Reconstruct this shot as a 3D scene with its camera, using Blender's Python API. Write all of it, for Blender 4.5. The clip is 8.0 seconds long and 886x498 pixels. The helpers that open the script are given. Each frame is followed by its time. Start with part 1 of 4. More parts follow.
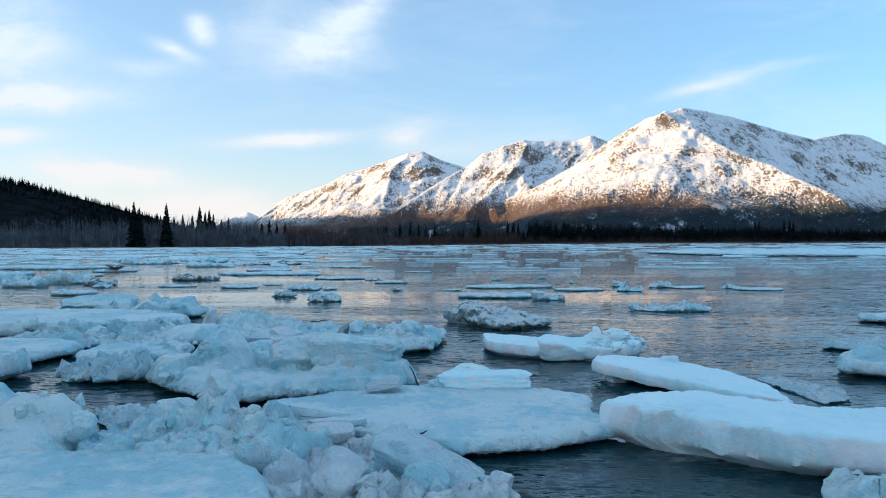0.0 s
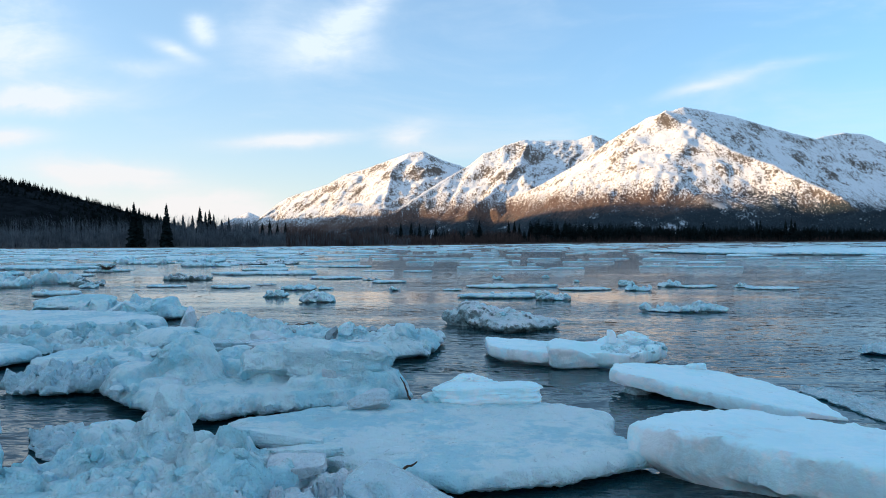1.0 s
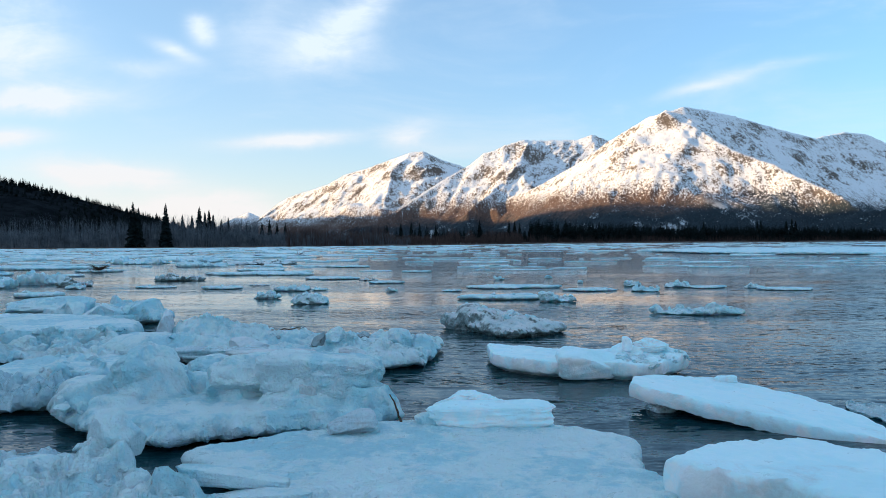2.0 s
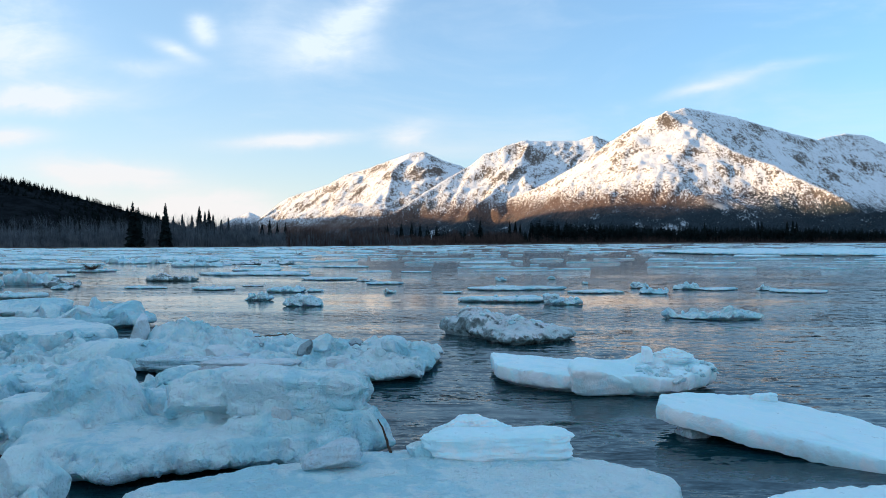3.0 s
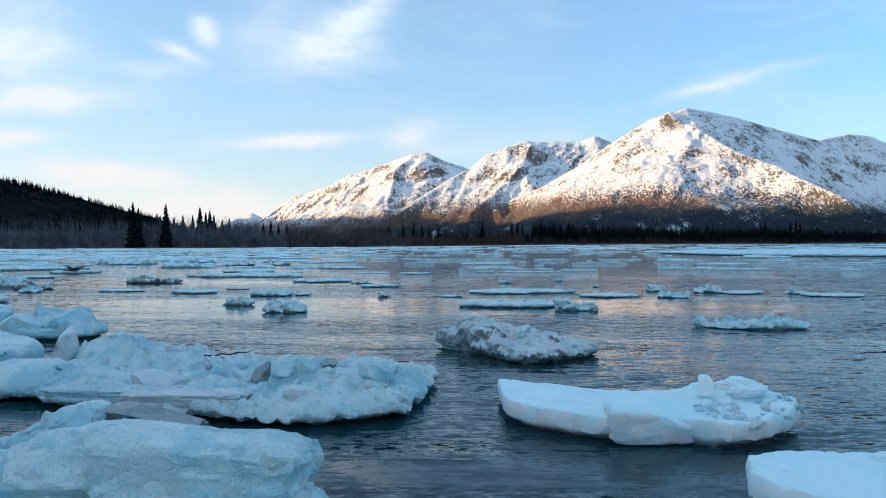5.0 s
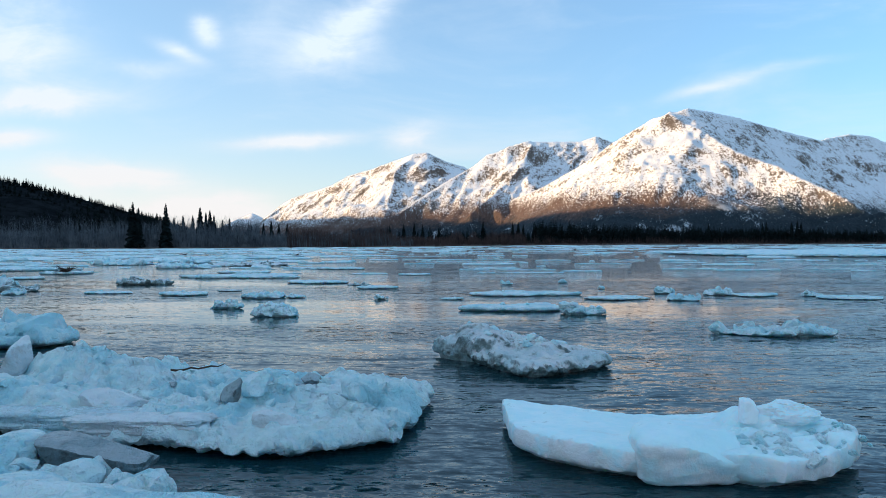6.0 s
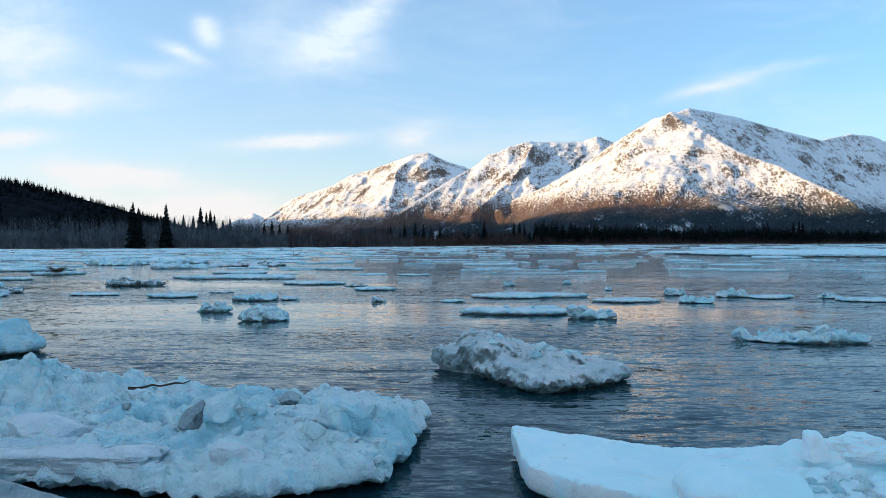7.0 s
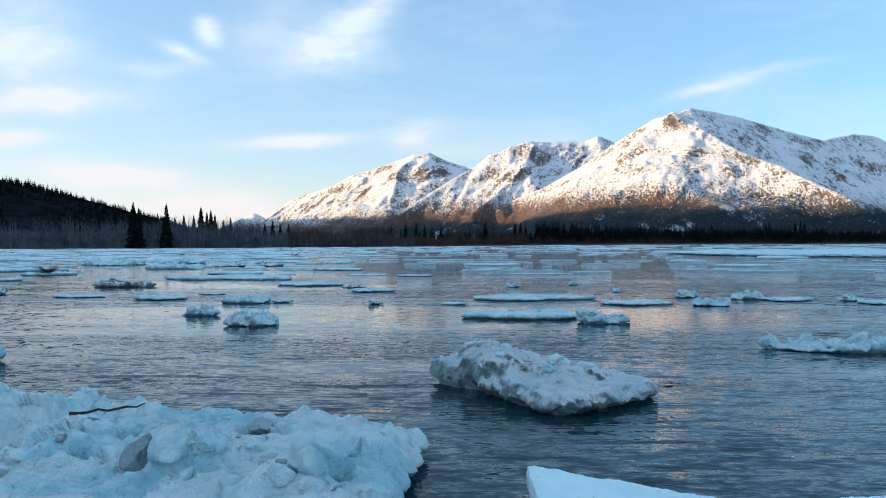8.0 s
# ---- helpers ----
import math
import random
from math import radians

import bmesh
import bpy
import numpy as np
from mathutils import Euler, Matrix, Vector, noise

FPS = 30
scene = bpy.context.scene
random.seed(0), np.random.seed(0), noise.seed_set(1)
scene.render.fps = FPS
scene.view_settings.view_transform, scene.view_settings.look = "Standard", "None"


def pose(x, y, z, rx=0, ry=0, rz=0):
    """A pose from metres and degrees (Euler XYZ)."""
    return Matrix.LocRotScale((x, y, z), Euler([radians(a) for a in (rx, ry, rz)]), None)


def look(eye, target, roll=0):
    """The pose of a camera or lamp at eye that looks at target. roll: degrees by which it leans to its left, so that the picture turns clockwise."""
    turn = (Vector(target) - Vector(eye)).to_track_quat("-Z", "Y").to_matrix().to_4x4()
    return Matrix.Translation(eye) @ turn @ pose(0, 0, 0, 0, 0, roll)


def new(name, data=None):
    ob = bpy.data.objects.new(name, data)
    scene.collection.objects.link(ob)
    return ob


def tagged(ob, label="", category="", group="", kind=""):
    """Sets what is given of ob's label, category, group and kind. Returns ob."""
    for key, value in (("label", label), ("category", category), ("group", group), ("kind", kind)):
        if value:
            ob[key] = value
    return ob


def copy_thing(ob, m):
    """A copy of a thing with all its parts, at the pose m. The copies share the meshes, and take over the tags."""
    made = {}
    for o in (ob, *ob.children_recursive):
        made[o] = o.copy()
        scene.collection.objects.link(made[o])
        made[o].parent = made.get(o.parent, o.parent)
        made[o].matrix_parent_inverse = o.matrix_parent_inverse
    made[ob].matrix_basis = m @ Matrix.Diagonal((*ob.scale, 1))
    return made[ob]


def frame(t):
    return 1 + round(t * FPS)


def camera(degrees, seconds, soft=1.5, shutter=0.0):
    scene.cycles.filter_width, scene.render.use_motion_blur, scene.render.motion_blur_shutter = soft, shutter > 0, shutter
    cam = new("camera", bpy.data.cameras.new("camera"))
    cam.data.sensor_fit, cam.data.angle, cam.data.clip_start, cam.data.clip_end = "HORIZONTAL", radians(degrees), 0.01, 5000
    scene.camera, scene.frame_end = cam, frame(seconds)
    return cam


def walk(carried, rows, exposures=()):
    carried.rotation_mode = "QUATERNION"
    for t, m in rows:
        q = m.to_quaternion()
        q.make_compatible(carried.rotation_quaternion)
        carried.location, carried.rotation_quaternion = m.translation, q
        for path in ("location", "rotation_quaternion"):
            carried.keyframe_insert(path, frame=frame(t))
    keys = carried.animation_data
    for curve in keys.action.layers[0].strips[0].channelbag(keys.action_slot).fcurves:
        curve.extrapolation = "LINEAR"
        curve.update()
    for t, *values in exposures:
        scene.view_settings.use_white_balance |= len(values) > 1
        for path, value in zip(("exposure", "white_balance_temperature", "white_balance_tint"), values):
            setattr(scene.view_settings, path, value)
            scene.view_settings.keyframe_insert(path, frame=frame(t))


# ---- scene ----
cam = camera(65.0, 8.0, soft=0.9)
PATH = [
    (0, (0.379, 0.128, 1.444), (0.313, 2.127, 1.426), -0.2),
    (0.5, (0.381, 0.598, 1.405), (0.314, 2.596, 1.386), -0.3),
    (1, (0.391, 1.021, 1.376), (0.322, 3.02, 1.358), -0.3),
    (1.5, (0.396, 1.424, 1.355), (0.327, 3.423, 1.337), -0.4),
    (3, (0.38, 2.546, 1.33), (0.309, 4.545, 1.313), -0.2),
    (3.5, (0.376, 2.965, 1.307), (0.305, 4.964, 1.291), -0.2),
    (4, (0.365, 3.333, 1.308), (0.294, 5.332, 1.291), -0.2),
    (4.5, (0.381, 3.738, 1.292), (0.307, 5.737, 1.276), -0.2),
    (6, (0.392, 4.874, 1.288), (0.313, 6.873, 1.274), -0.2),
    (6.5, (0.383, 5.242, 1.287), (0.303, 7.241, 1.272), -0.2),
    (7, (0.378, 5.641, 1.278), (0.296, 7.639, 1.264), -0.2),
    (7.5, (0.365, 6.044, 1.271), (0.28, 8.042, 1.257), -0.2),
    (8, (0.352, 6.433, 1.268), (0.267, 8.431, 1.254), -0.2),
]
walk(cam, [(t, look(eye, target, roll)) for t, eye, target, roll in PATH], exposures=[(0, 1.72, 5150, -11)])

# ---- light ----
SUN_DIR = Vector((-0.96, -0.16, 0.085)).normalized()      # towards the sun
SUN_EL = math.asin(SUN_DIR.z)
SUN_AZ = math.atan2(SUN_DIR.x, SUN_DIR.y)

sun_data = bpy.data.lights.new("sun", "SUN")
sun_data.energy = 3.3
sun_data.angle = radians(0.5)
sun_data.color = (1.0, 0.50, 0.21)
sun = new("sun", sun_data)
sun.matrix_world = look((0, 0, 50), Vector((0, 0, 50)) - SUN_DIR)

SKY_STRENGTH = 0.12
# soft wisps of cloud: azimuth tangent, elevation tangent, half length, half height, lean, density
CLOUDS = [
    (-0.384, 0.311, 0.017, 0.021, 0.90, 1.00),
    (-0.425, 0.282, 0.040, 0.010, -0.42, 0.50),
    (-0.140, 0.345, 0.085, 0.024, 0.55, 0.62),
    (-0.205, 0.292, 0.070, 0.036, 0.42, 0.62),
    (-0.300, 0.310, 0.060, 0.040, 0.50, 0.30),
    (-0.670, 0.300, 0.100, 0.060, -0.20, 0.50),
    (-0.640, 0.215, 0.110, 0.020, 0.02, 0.62),
    (-0.690, 0.160, 0.070, 0.014, 0.00, 0.50),
    (-0.470, 0.258, 0.060, 0.012, -0.05, 0.30),
    (-0.260, 0.150, 0.095, 0.011, 0.04, 0.60),
    (-0.085, 0.156, 0.035, 0.016, 0.25, 0.50),
    (-0.520, 0.105, 0.105, 0.018, -0.10, 0.60),
    (-0.380, 0.055, 0.090, 0.022, 0.00, 0.40),
    (0.345, 0.222, 0.060, 0.008, 0.22, 0.50),
    (0.430, 0.246, 0.080, 0.007, 0.14, 0.30),
]


class Graph:
    """Short hand for wiring shader nodes."""

    def __init__(self, tree):
        self.tree = tree

    def node(self, kind):
        return self.tree.nodes.new(kind)

    def put(self, value, socket):
        if isinstance(value, bpy.types.NodeSocket):
            self.tree.links.new(value, socket)
        elif value is not None:
            if socket.type == "RGBA" and len(value) == 3:
                value = (*value, 1)
            socket.default_value = value

    def math(self, op, a, b=0.0, c=0.0, clamp=False):
        n = self.node("ShaderNodeMath")
        n.operation, n.use_clamp = op, clamp
        for i, v in enumerate((a, b, c)):
            self.put(v, n.inputs[i])
        return n.outputs[0]

    def vec(self, op, a, b=(0, 0, 0)):
        n = self.node("ShaderNodeVectorMath")
        n.operation = op
        self.put(a, n.inputs[0])
        self.put(b, n.inputs[1])
        return n.outputs[0]

    def mix(self, fac, a, b, blend="MIX"):
        n = self.node("ShaderNodeMix")
        n.data_type, n.blend_type = "RGBA", blend
        self.put(fac, n.inputs[0])
        self.put(a, n.inputs[6])
        self.put(b, n.inputs[7])
        return n.outputs[2]

    def noise(self, where, scale, detail=4.0, rough=0.55, distort=0.0):
        n = self.node("ShaderNodeTexNoise")
        self.put(where, n.inputs["Vector"])
        n.inputs["Scale"].default_value = scale
        n.inputs["Detail"].default_value = detail
        n.inputs["Roughness"].default_value = rough
        n.inputs["Distortion"].default_value = distort
        return n.outputs["Fac"]

    def ramp(self, value, lo, hi, a=0.0, b=1.0, smooth=True):
        n = self.node("ShaderNodeMapRange")
        n.interpolation_type = "SMOOTHSTEP" if smooth else "LINEAR"
        for i, v in enumerate((value, lo, hi, a, b)):
            self.put(v, n.inputs[i])
        return n.outputs[0]

    def scaled(self, where, sx, sy, sz):
        return self.vec("MULTIPLY", where, (sx, sy, sz))

    def bump(self, height, strength, distance, normal=None):
        n = self.node("ShaderNodeBump")
        n.inputs["Strength"].default_value = strength
        n.inputs["Distance"].default_value = distance
        self.put(height, n.inputs["Height"])
        self.put(normal, n.inputs["Normal"])
        return n.outputs[0]


def build_world():
    world = bpy.data.worlds.new("sky")
    scene.world = world
    world.use_nodes = True
    g = Graph(world.node_tree)
    world.node_tree.nodes.clear()
    sky = g.node("ShaderNodeTexSky")
    sky.sky_type, sky.sun_disc, sky.sun_elevation, sky.sun_rotation = "NISHITA", False, SUN_EL, SUN_AZ
    sky.altitude, sky.air_density, sky.dust_density, sky.ozone_density = 300, 1.0, 0.4, 3.2
    way = g.node("ShaderNodeTexCoord").outputs["Generated"]
    parts = g.node("ShaderNodeSeparateXYZ")
    g.put(way, parts.inputs[0])
    x, y, z = parts.outputs
    depth = g.math("MAXIMUM", g.math("ABSOLUTE", y), 0.15)
    u, v = g.math("DIVIDE", x, depth), g.math("DIVIDE", z, depth)
    front = g.ramp(y, 0.1, 0.4)
    both = g.node("ShaderNodeCombineXYZ")
    g.put(u, both.inputs[0])
    g.put(v, both.inputs[1])
    warp = g.noise(both.outputs[0], 9.0, 5.0, 0.6)
    total = None
    for cu, cv, half, tall, lean, dense in CLOUDS:
        du, dv = g.math("SUBTRACT", u, cu), g.math("SUBTRACT", v, cv)
        a = g.math("ADD", g.math("MULTIPLY", du, math.cos(lean)), g.math("MULTIPLY", dv, math.sin(lean)))
        b = g.math("SUBTRACT", g.math("MULTIPLY", dv, math.cos(lean)), g.math("MULTIPLY", du, math.sin(lean)))
        b = g.math("ADD", b, g.math("MULTIPLY", g.math("SUBTRACT", warp, 0.5), tall * 2.2))
        q = g.math("ADD", g.math("POWER", g.math("DIVIDE", a, half), 2), g.math("POWER", g.math("DIVIDE", b, tall), 2))
        one = g.math("MULTIPLY", g.math("EXPONENT", g.math("MULTIPLY", q, -1.1)), dense)
        total = one if total is None else g.math("ADD", total, one)
    streak = g.noise(g.scaled(both.outputs[0], 1.0, 3.2, 1.0), 7.0, 7.0, 0.62, 0.6)
    total = g.math("MULTIPLY", g.math("MULTIPLY", total, front), g.ramp(streak, 0.25, 0.75, 0.45, 1.25))
    thin = g.math("MULTIPLY", g.ramp(g.noise(g.scaled(way, 1.5, 1.5, 5.0), 2.2, 6.0, 0.6, 0.5), 0.45, 0.8), 0.22)
    # thickened behind the camera, unseen, to brighten faces turned that way
    haze_and_fill = g.math("MULTIPLY", g.math("EXPONENT", g.math("MULTIPLY", g.math("MAXIMUM", z, 0.0), g.ramp(y, 0.1, -0.7, -8.0, -3.5))), g.ramp(x, 0.3, -0.5, 0.48, 0.70))
    veil_and_fill = g.math("ADD", haze_and_fill, g.ramp(x, 0.45, -0.65, 0.24, 0.34))
    # made denser overhead, out of view, as added light on the ice tops
    veil_and_fill = g.math("MULTIPLY", veil_and_fill, g.ramp(z, 0.34, 0.80, 1.0, 1.45))
    cover = g.math("ADD", g.math("ADD", total, thin), veil_and_fill, clamp=True)
    low = g.ramp(z, 0.0, 0.30)
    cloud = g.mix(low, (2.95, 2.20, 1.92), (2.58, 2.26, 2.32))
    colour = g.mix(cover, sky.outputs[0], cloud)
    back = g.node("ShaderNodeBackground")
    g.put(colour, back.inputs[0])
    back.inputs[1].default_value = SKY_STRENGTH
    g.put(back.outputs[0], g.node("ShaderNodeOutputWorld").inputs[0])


build_world()


# ---- noise on arrays ----
def lattice(ix, iy, iz, seed):
    h = (ix * 374761393 + iy * 668265263 + iz * 1274126177 + seed * 974711) & 0xFFFFFFFF
    h = ((h ^ (h >> 13)) * 1103515245) & 0xFFFFFFFF
    h = ((h ^ (h >> 16)) * 2246822519) & 0xFFFFFFFF
    return h ^ (h >> 15)


SIDES = np.array([(1, 1, 0), (-1, 1, 0), (1, -1, 0), (-1, -1, 0), (1, 0, 1), (-1, 0, 1), (1, 0, -1), (-1, 0, -1),
                  (0, 1, 1), (0, -1, 1), (0, 1, -1), (0, -1, -1), (1, 1, 0), (-1, 1, 0), (0, -1, 1), (0, -1, -1)], float)


def perlin(p, seed=0):
    """Gradient noise, about -1 to 1, at the rows of p (n x 3)."""
    cell = np.floor(p).astype(np.int64)
    f = p - cell
    w = f * f * f * (f * (f * 6 - 15) + 10)
    out = np.zeros(len(p))
    for dx in (0, 1):
        for dy in (0, 1):
            for dz in (0, 1):
                side = SIDES[lattice(cell[:, 0] + dx, cell[:, 1] + dy, cell[:, 2] + dz, seed) & 15]
                dot = side[:, 0] * (f[:, 0] - dx) + side[:, 1] * (f[:, 1] - dy) + side[:, 2] * (f[:, 2] - dz)
                wx = w[:, 0] if dx else 1 - w[:, 0]
                wy = w[:, 1] if dy else 1 - w[:, 1]
                wz = w[:, 2] if dz else 1 - w[:, 2]
                out += dot * wx * wy * wz
    return out


def fbm(p, scale, octaves=4, gain=0.5, seed=0, ridged=False):
    total, amp, norm = np.zeros(len(p)), 1.0, 0.0
    for i in range(octaves):
        n = perlin(p * scale + i * 17.3, seed + i)
        total += amp * (1 - 2 * np.abs(n) if ridged else n)
        norm += amp
        amp *= gain
        scale *= 2.03
    return total / norm


def blocks(p, size, seed):
    """Broken blocks on a plane: for every point the height and the nearness to a joint of the jittered cell that it lies in."""
    q = p[:, :2] / size
    cell = np.floor(q).astype(np.int64)
    best, second, value = np.full(len(p), 9.0), np.full(len(p), 9.0), np.zeros(len(p))
    for dx in (-1, 0, 1):
        for dy in (-1, 0, 1):
            cx, cy = cell[:, 0] + dx, cell[:, 1] + dy
            r = [(lattice(cx, cy, cx * 0 + k, seed) & 0xFFFF) / 65535.0 for k in range(5)]
            ox, oy = q[:, 0] - cx - r[0], q[:, 1] - cy - r[1]
            d = np.hypot(ox, oy)
            h = r[2] + (r[3] - 0.5) * 1.3 * ox + (r[4] - 0.5) * 1.3 * oy
            nearer = d < best
            second = np.where(nearer, best, np.minimum(second, d))
            value = np.where(nearer, h, value)
            best = np.minimum(best, d)
    return value, np.clip((second - best) / 0.22, 0, 1)


def mesh_from(name, verts, faces, smooth=True):
    me = bpy.data.meshes.new(name)
    verts, faces = np.asarray(verts, np.float32), np.asarray(faces, np.int32)
    k = faces.shape[1]
    me.vertices.add(len(verts))
    me.vertices.foreach_set("co", verts.ravel())
    me.loops.add(faces.size)
    me.loops.foreach_set("vertex_index", faces.ravel())
    me.polygons.add(len(faces))
    me.polygons.foreach_set("loop_start", np.arange(len(faces), dtype=np.int32) * k)
    me.polygons.foreach_set("use_smooth", np.full(len(faces), smooth))
    me.update(calc_edges=True)
    return me


def grid_faces(rows, cols, closed=False):
    """Quads of a grid of rows x cols points; closed: the last column meets the first."""
    a = np.arange(rows * cols).reshape(rows, cols)
    b = np.roll(a, -1, 1) if closed else a[:, 1:]
    a = a if closed else a[:, :-1]
    return np.stack([a[:-1], b[:-1], b[1:], a[1:]], -1).reshape(-1, 4)


def link(name, me, mat, parent=None, label=""):
    me.materials.append(mat)
    ob = new(name, me)
    if parent is not None:
        ob.parent = parent
    return tagged(ob, label) if label else ob


# ---- materials ----
def material(name):
    m = bpy.data.materials.new(name)
    m.use_nodes = True
    m.node_tree.nodes.clear()
    g = Graph(m.node_tree)
    shader = g.node("ShaderNodeBsdfPrincipled")
    g.put(shader.outputs[0], g.node("ShaderNodeOutputMaterial").inputs[0])
    where = g.node("ShaderNodeNewGeometry")
    return m, g, shader, where.outputs["Position"], where.outputs["Normal"]


def up_part(g, normal):
    s = g.node("ShaderNodeSeparateXYZ")
    g.put(normal, s.inputs[0])
    return s.outputs[2]


def ice_material(name, snow, ice, melt, dirt, dirt_amount, gloss=0.38, relief=1.0, dirt_scale=3.1, cap=(0.1, 0.8), wet=0.7, clear=0.0):
    """Old snow on top, barer ice on the flanks, bluish melt patches, silt stains. On slabs the top and flank tones also
    paint in skylight.
    """
    m, g, shader, pos, normal = material(name)
    up = up_part(g, normal)
    big = g.noise(pos, 1.6, 5, 0.6)
    mid = g.noise(pos, 8.0, 6, 0.65, 0.3)
    fine = g.noise(pos, 40.0, 4, 0.65)
    top = g.ramp(g.math("ADD", up, g.math("MULTIPLY", g.math("SUBTRACT", mid, 0.5), 0.7)), *cap)
    col = g.mix(top, ice, snow)
    col = g.mix(g.ramp(g.math("ADD", big, g.math("MULTIPLY", mid, 0.6)), 0.74, 0.90, 0.0, wet), col, melt)
    spots = g.noise(pos, dirt_scale, 6, 0.70, 0.6)
    spots = g.ramp(g.math("ADD", spots, g.math("ADD", g.math("MULTIPLY", fine, 0.20), g.math("MULTIPLY", top, -0.06))), 0.58, 0.80)
    col = g.mix(g.math("MULTIPLY", spots, dirt_amount), col, dirt)
    g.put(col, shader.inputs["Base Color"])
    g.put(g.ramp(mid, 0.3, 0.7, gloss - 0.12, gloss + 0.25), shader.inputs["Roughness"])
    shader.inputs["IOR"].default_value = 1.31
    shader.inputs["Transmission Weight"].default_value = clear
    shader.inputs["Subsurface Weight"].default_value = 0.25
    shader.inputs["Subsurface Radius"].default_value = (0.02, 0.045, 0.06)
    shader.inputs["Subsurface Scale"].default_value = 1.0
    n = g.bump(mid, 0.9 * relief, 0.12)
    n = g.bump(fine, 0.9 * relief, 0.03, n)
    g.put(n, shader.inputs["Normal"])
    return m


SNOW_ICE = ice_material("snowy_ice", (0.76, 0.95, 0.99), (0.66, 0.82, 0.87), (0.36, 0.70, 0.82), (0.32, 0.31, 0.30), 0.25, relief=0.9, wet=0.6)
# blue top and warmer white flanks paint in zenith and horizon light
SLAB_ICE = ice_material("slab_ice", (0.70, 0.92, 0.98), (0.84, 0.88, 0.89), (0.62, 0.88, 0.95), (0.46, 0.45, 0.43), 0.35, relief=0.2)
DIRTY_ICE = ice_material("dirty_ice", (0.84, 0.92, 0.95), (0.17, 0.22, 0.22), (0.62, 0.78, 0.83), (0.05, 0.055, 0.048), 0.5, relief=1.0, dirt_scale=9.0, cap=(0.38, 0.78))
CLEAR_ICE = ice_material("clear_ice", (0.64, 0.82, 0.89), (0.52, 0.71, 0.79), (0.44, 0.66, 0.75), (0.30, 0.31, 0.31), 0.15, 0.14, 0.8, clear=0.1)
TAN_ICE = ice_material("silty_ice", (0.74, 0.84, 0.88), (0.60, 0.67, 0.70), (0.55, 0.69, 0.76), (0.36, 0.32, 0.28), 0.4, relief=0.8, dirt_scale=4.0)
GRIT_ICE = ice_material("gritty_ice", (0.52, 0.62, 0.66), (0.26, 0.31, 0.33), (0.36, 0.46, 0.50), (0.05, 0.048, 0.042), 0.8, relief=1.0, dirt_scale=14.0)
DARK_ICE = ice_material("dark_silty_ice", (0.42, 0.50, 0.54), (0.13, 0.17, 0.18), (0.24, 0.33, 0.37), (0.05, 0.052, 0.05), 0.7, 0.3, 1.0, dirt_scale=6.0)


def water_material():
    """River water: long calm bands that mirror the low sky, broken by short ripples in ruffled patches drawn out by the current."""
    m, g, shader, pos, normal = material("river_water")
    shader.inputs["Base Color"].default_value = (0.009, 0.032, 0.041, 1)
    shader.inputs["Roughness"].default_value = 0.03
    shader.inputs["IOR"].default_value = 1.333
    bands = g.noise(g.scaled(pos, 0.05, 0.30, 1), 1.0, 4, 0.6, 0.8)
    ruffled = g.ramp(bands, 0.38, 0.62, 0.20, 1.20)
    place = g.node("ShaderNodeSeparateXYZ")
    g.put(pos, place.inputs[0])
    aside = g.math("ADD", place.outputs[0], g.math("MULTIPLY", place.outputs[1], 0.17))
    riffle = g.math("MULTIPLY", g.ramp(place.outputs[1], 24.0, 45.0), g.ramp(aside, -3.0, 6.0))
    riffle = g.math("MULTIPLY", riffle, g.ramp(g.noise(g.scaled(pos, 0.03, 0.26, 1), 1.0, 5, 0.7, 0.6), 0.34, 0.66, 0.5, 1.5))
    ruffled = g.math("ADD", ruffled, g.math("MULTIPLY", riffle, 2.0))
    total = None
    for sx, sy, detail, share in ((0.35, 1.1, 2, 0.07), (1.4, 4.2, 3, 0.20), (4.5, 12.0, 3, 0.42), (13.0, 34.0, 2, 0.30)):
        n = g.node("ShaderNodeTexNoise")
        g.put(g.scaled(pos, sx, sy, 1), n.inputs["Vector"])
        n.inputs["Scale"].default_value = 1.0
        n.inputs["Detail"].default_value = detail
        n.inputs["Roughness"].default_value = 0.6
        n.inputs["Distortion"].default_value = 0.7
        slope = g.vec("MULTIPLY", g.vec("SUBTRACT", n.outputs["Color"], (0.5, 0.5, 0.5)), (share * 0.7, share * 1.5, 0.0))
        total = slope if total is None else g.vec("ADD", total, slope)
    # steep faces of ripples, tilted towards the camera to draw dark lines in its view
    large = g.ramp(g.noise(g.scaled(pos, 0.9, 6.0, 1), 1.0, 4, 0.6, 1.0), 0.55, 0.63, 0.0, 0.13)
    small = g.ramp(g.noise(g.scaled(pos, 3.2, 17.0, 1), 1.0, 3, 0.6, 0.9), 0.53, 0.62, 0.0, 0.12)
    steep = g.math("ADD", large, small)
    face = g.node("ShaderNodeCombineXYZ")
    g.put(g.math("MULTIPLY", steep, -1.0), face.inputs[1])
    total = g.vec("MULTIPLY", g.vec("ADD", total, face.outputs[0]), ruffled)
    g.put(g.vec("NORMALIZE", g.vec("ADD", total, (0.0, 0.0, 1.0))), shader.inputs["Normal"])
    return m


WATER = water_material()


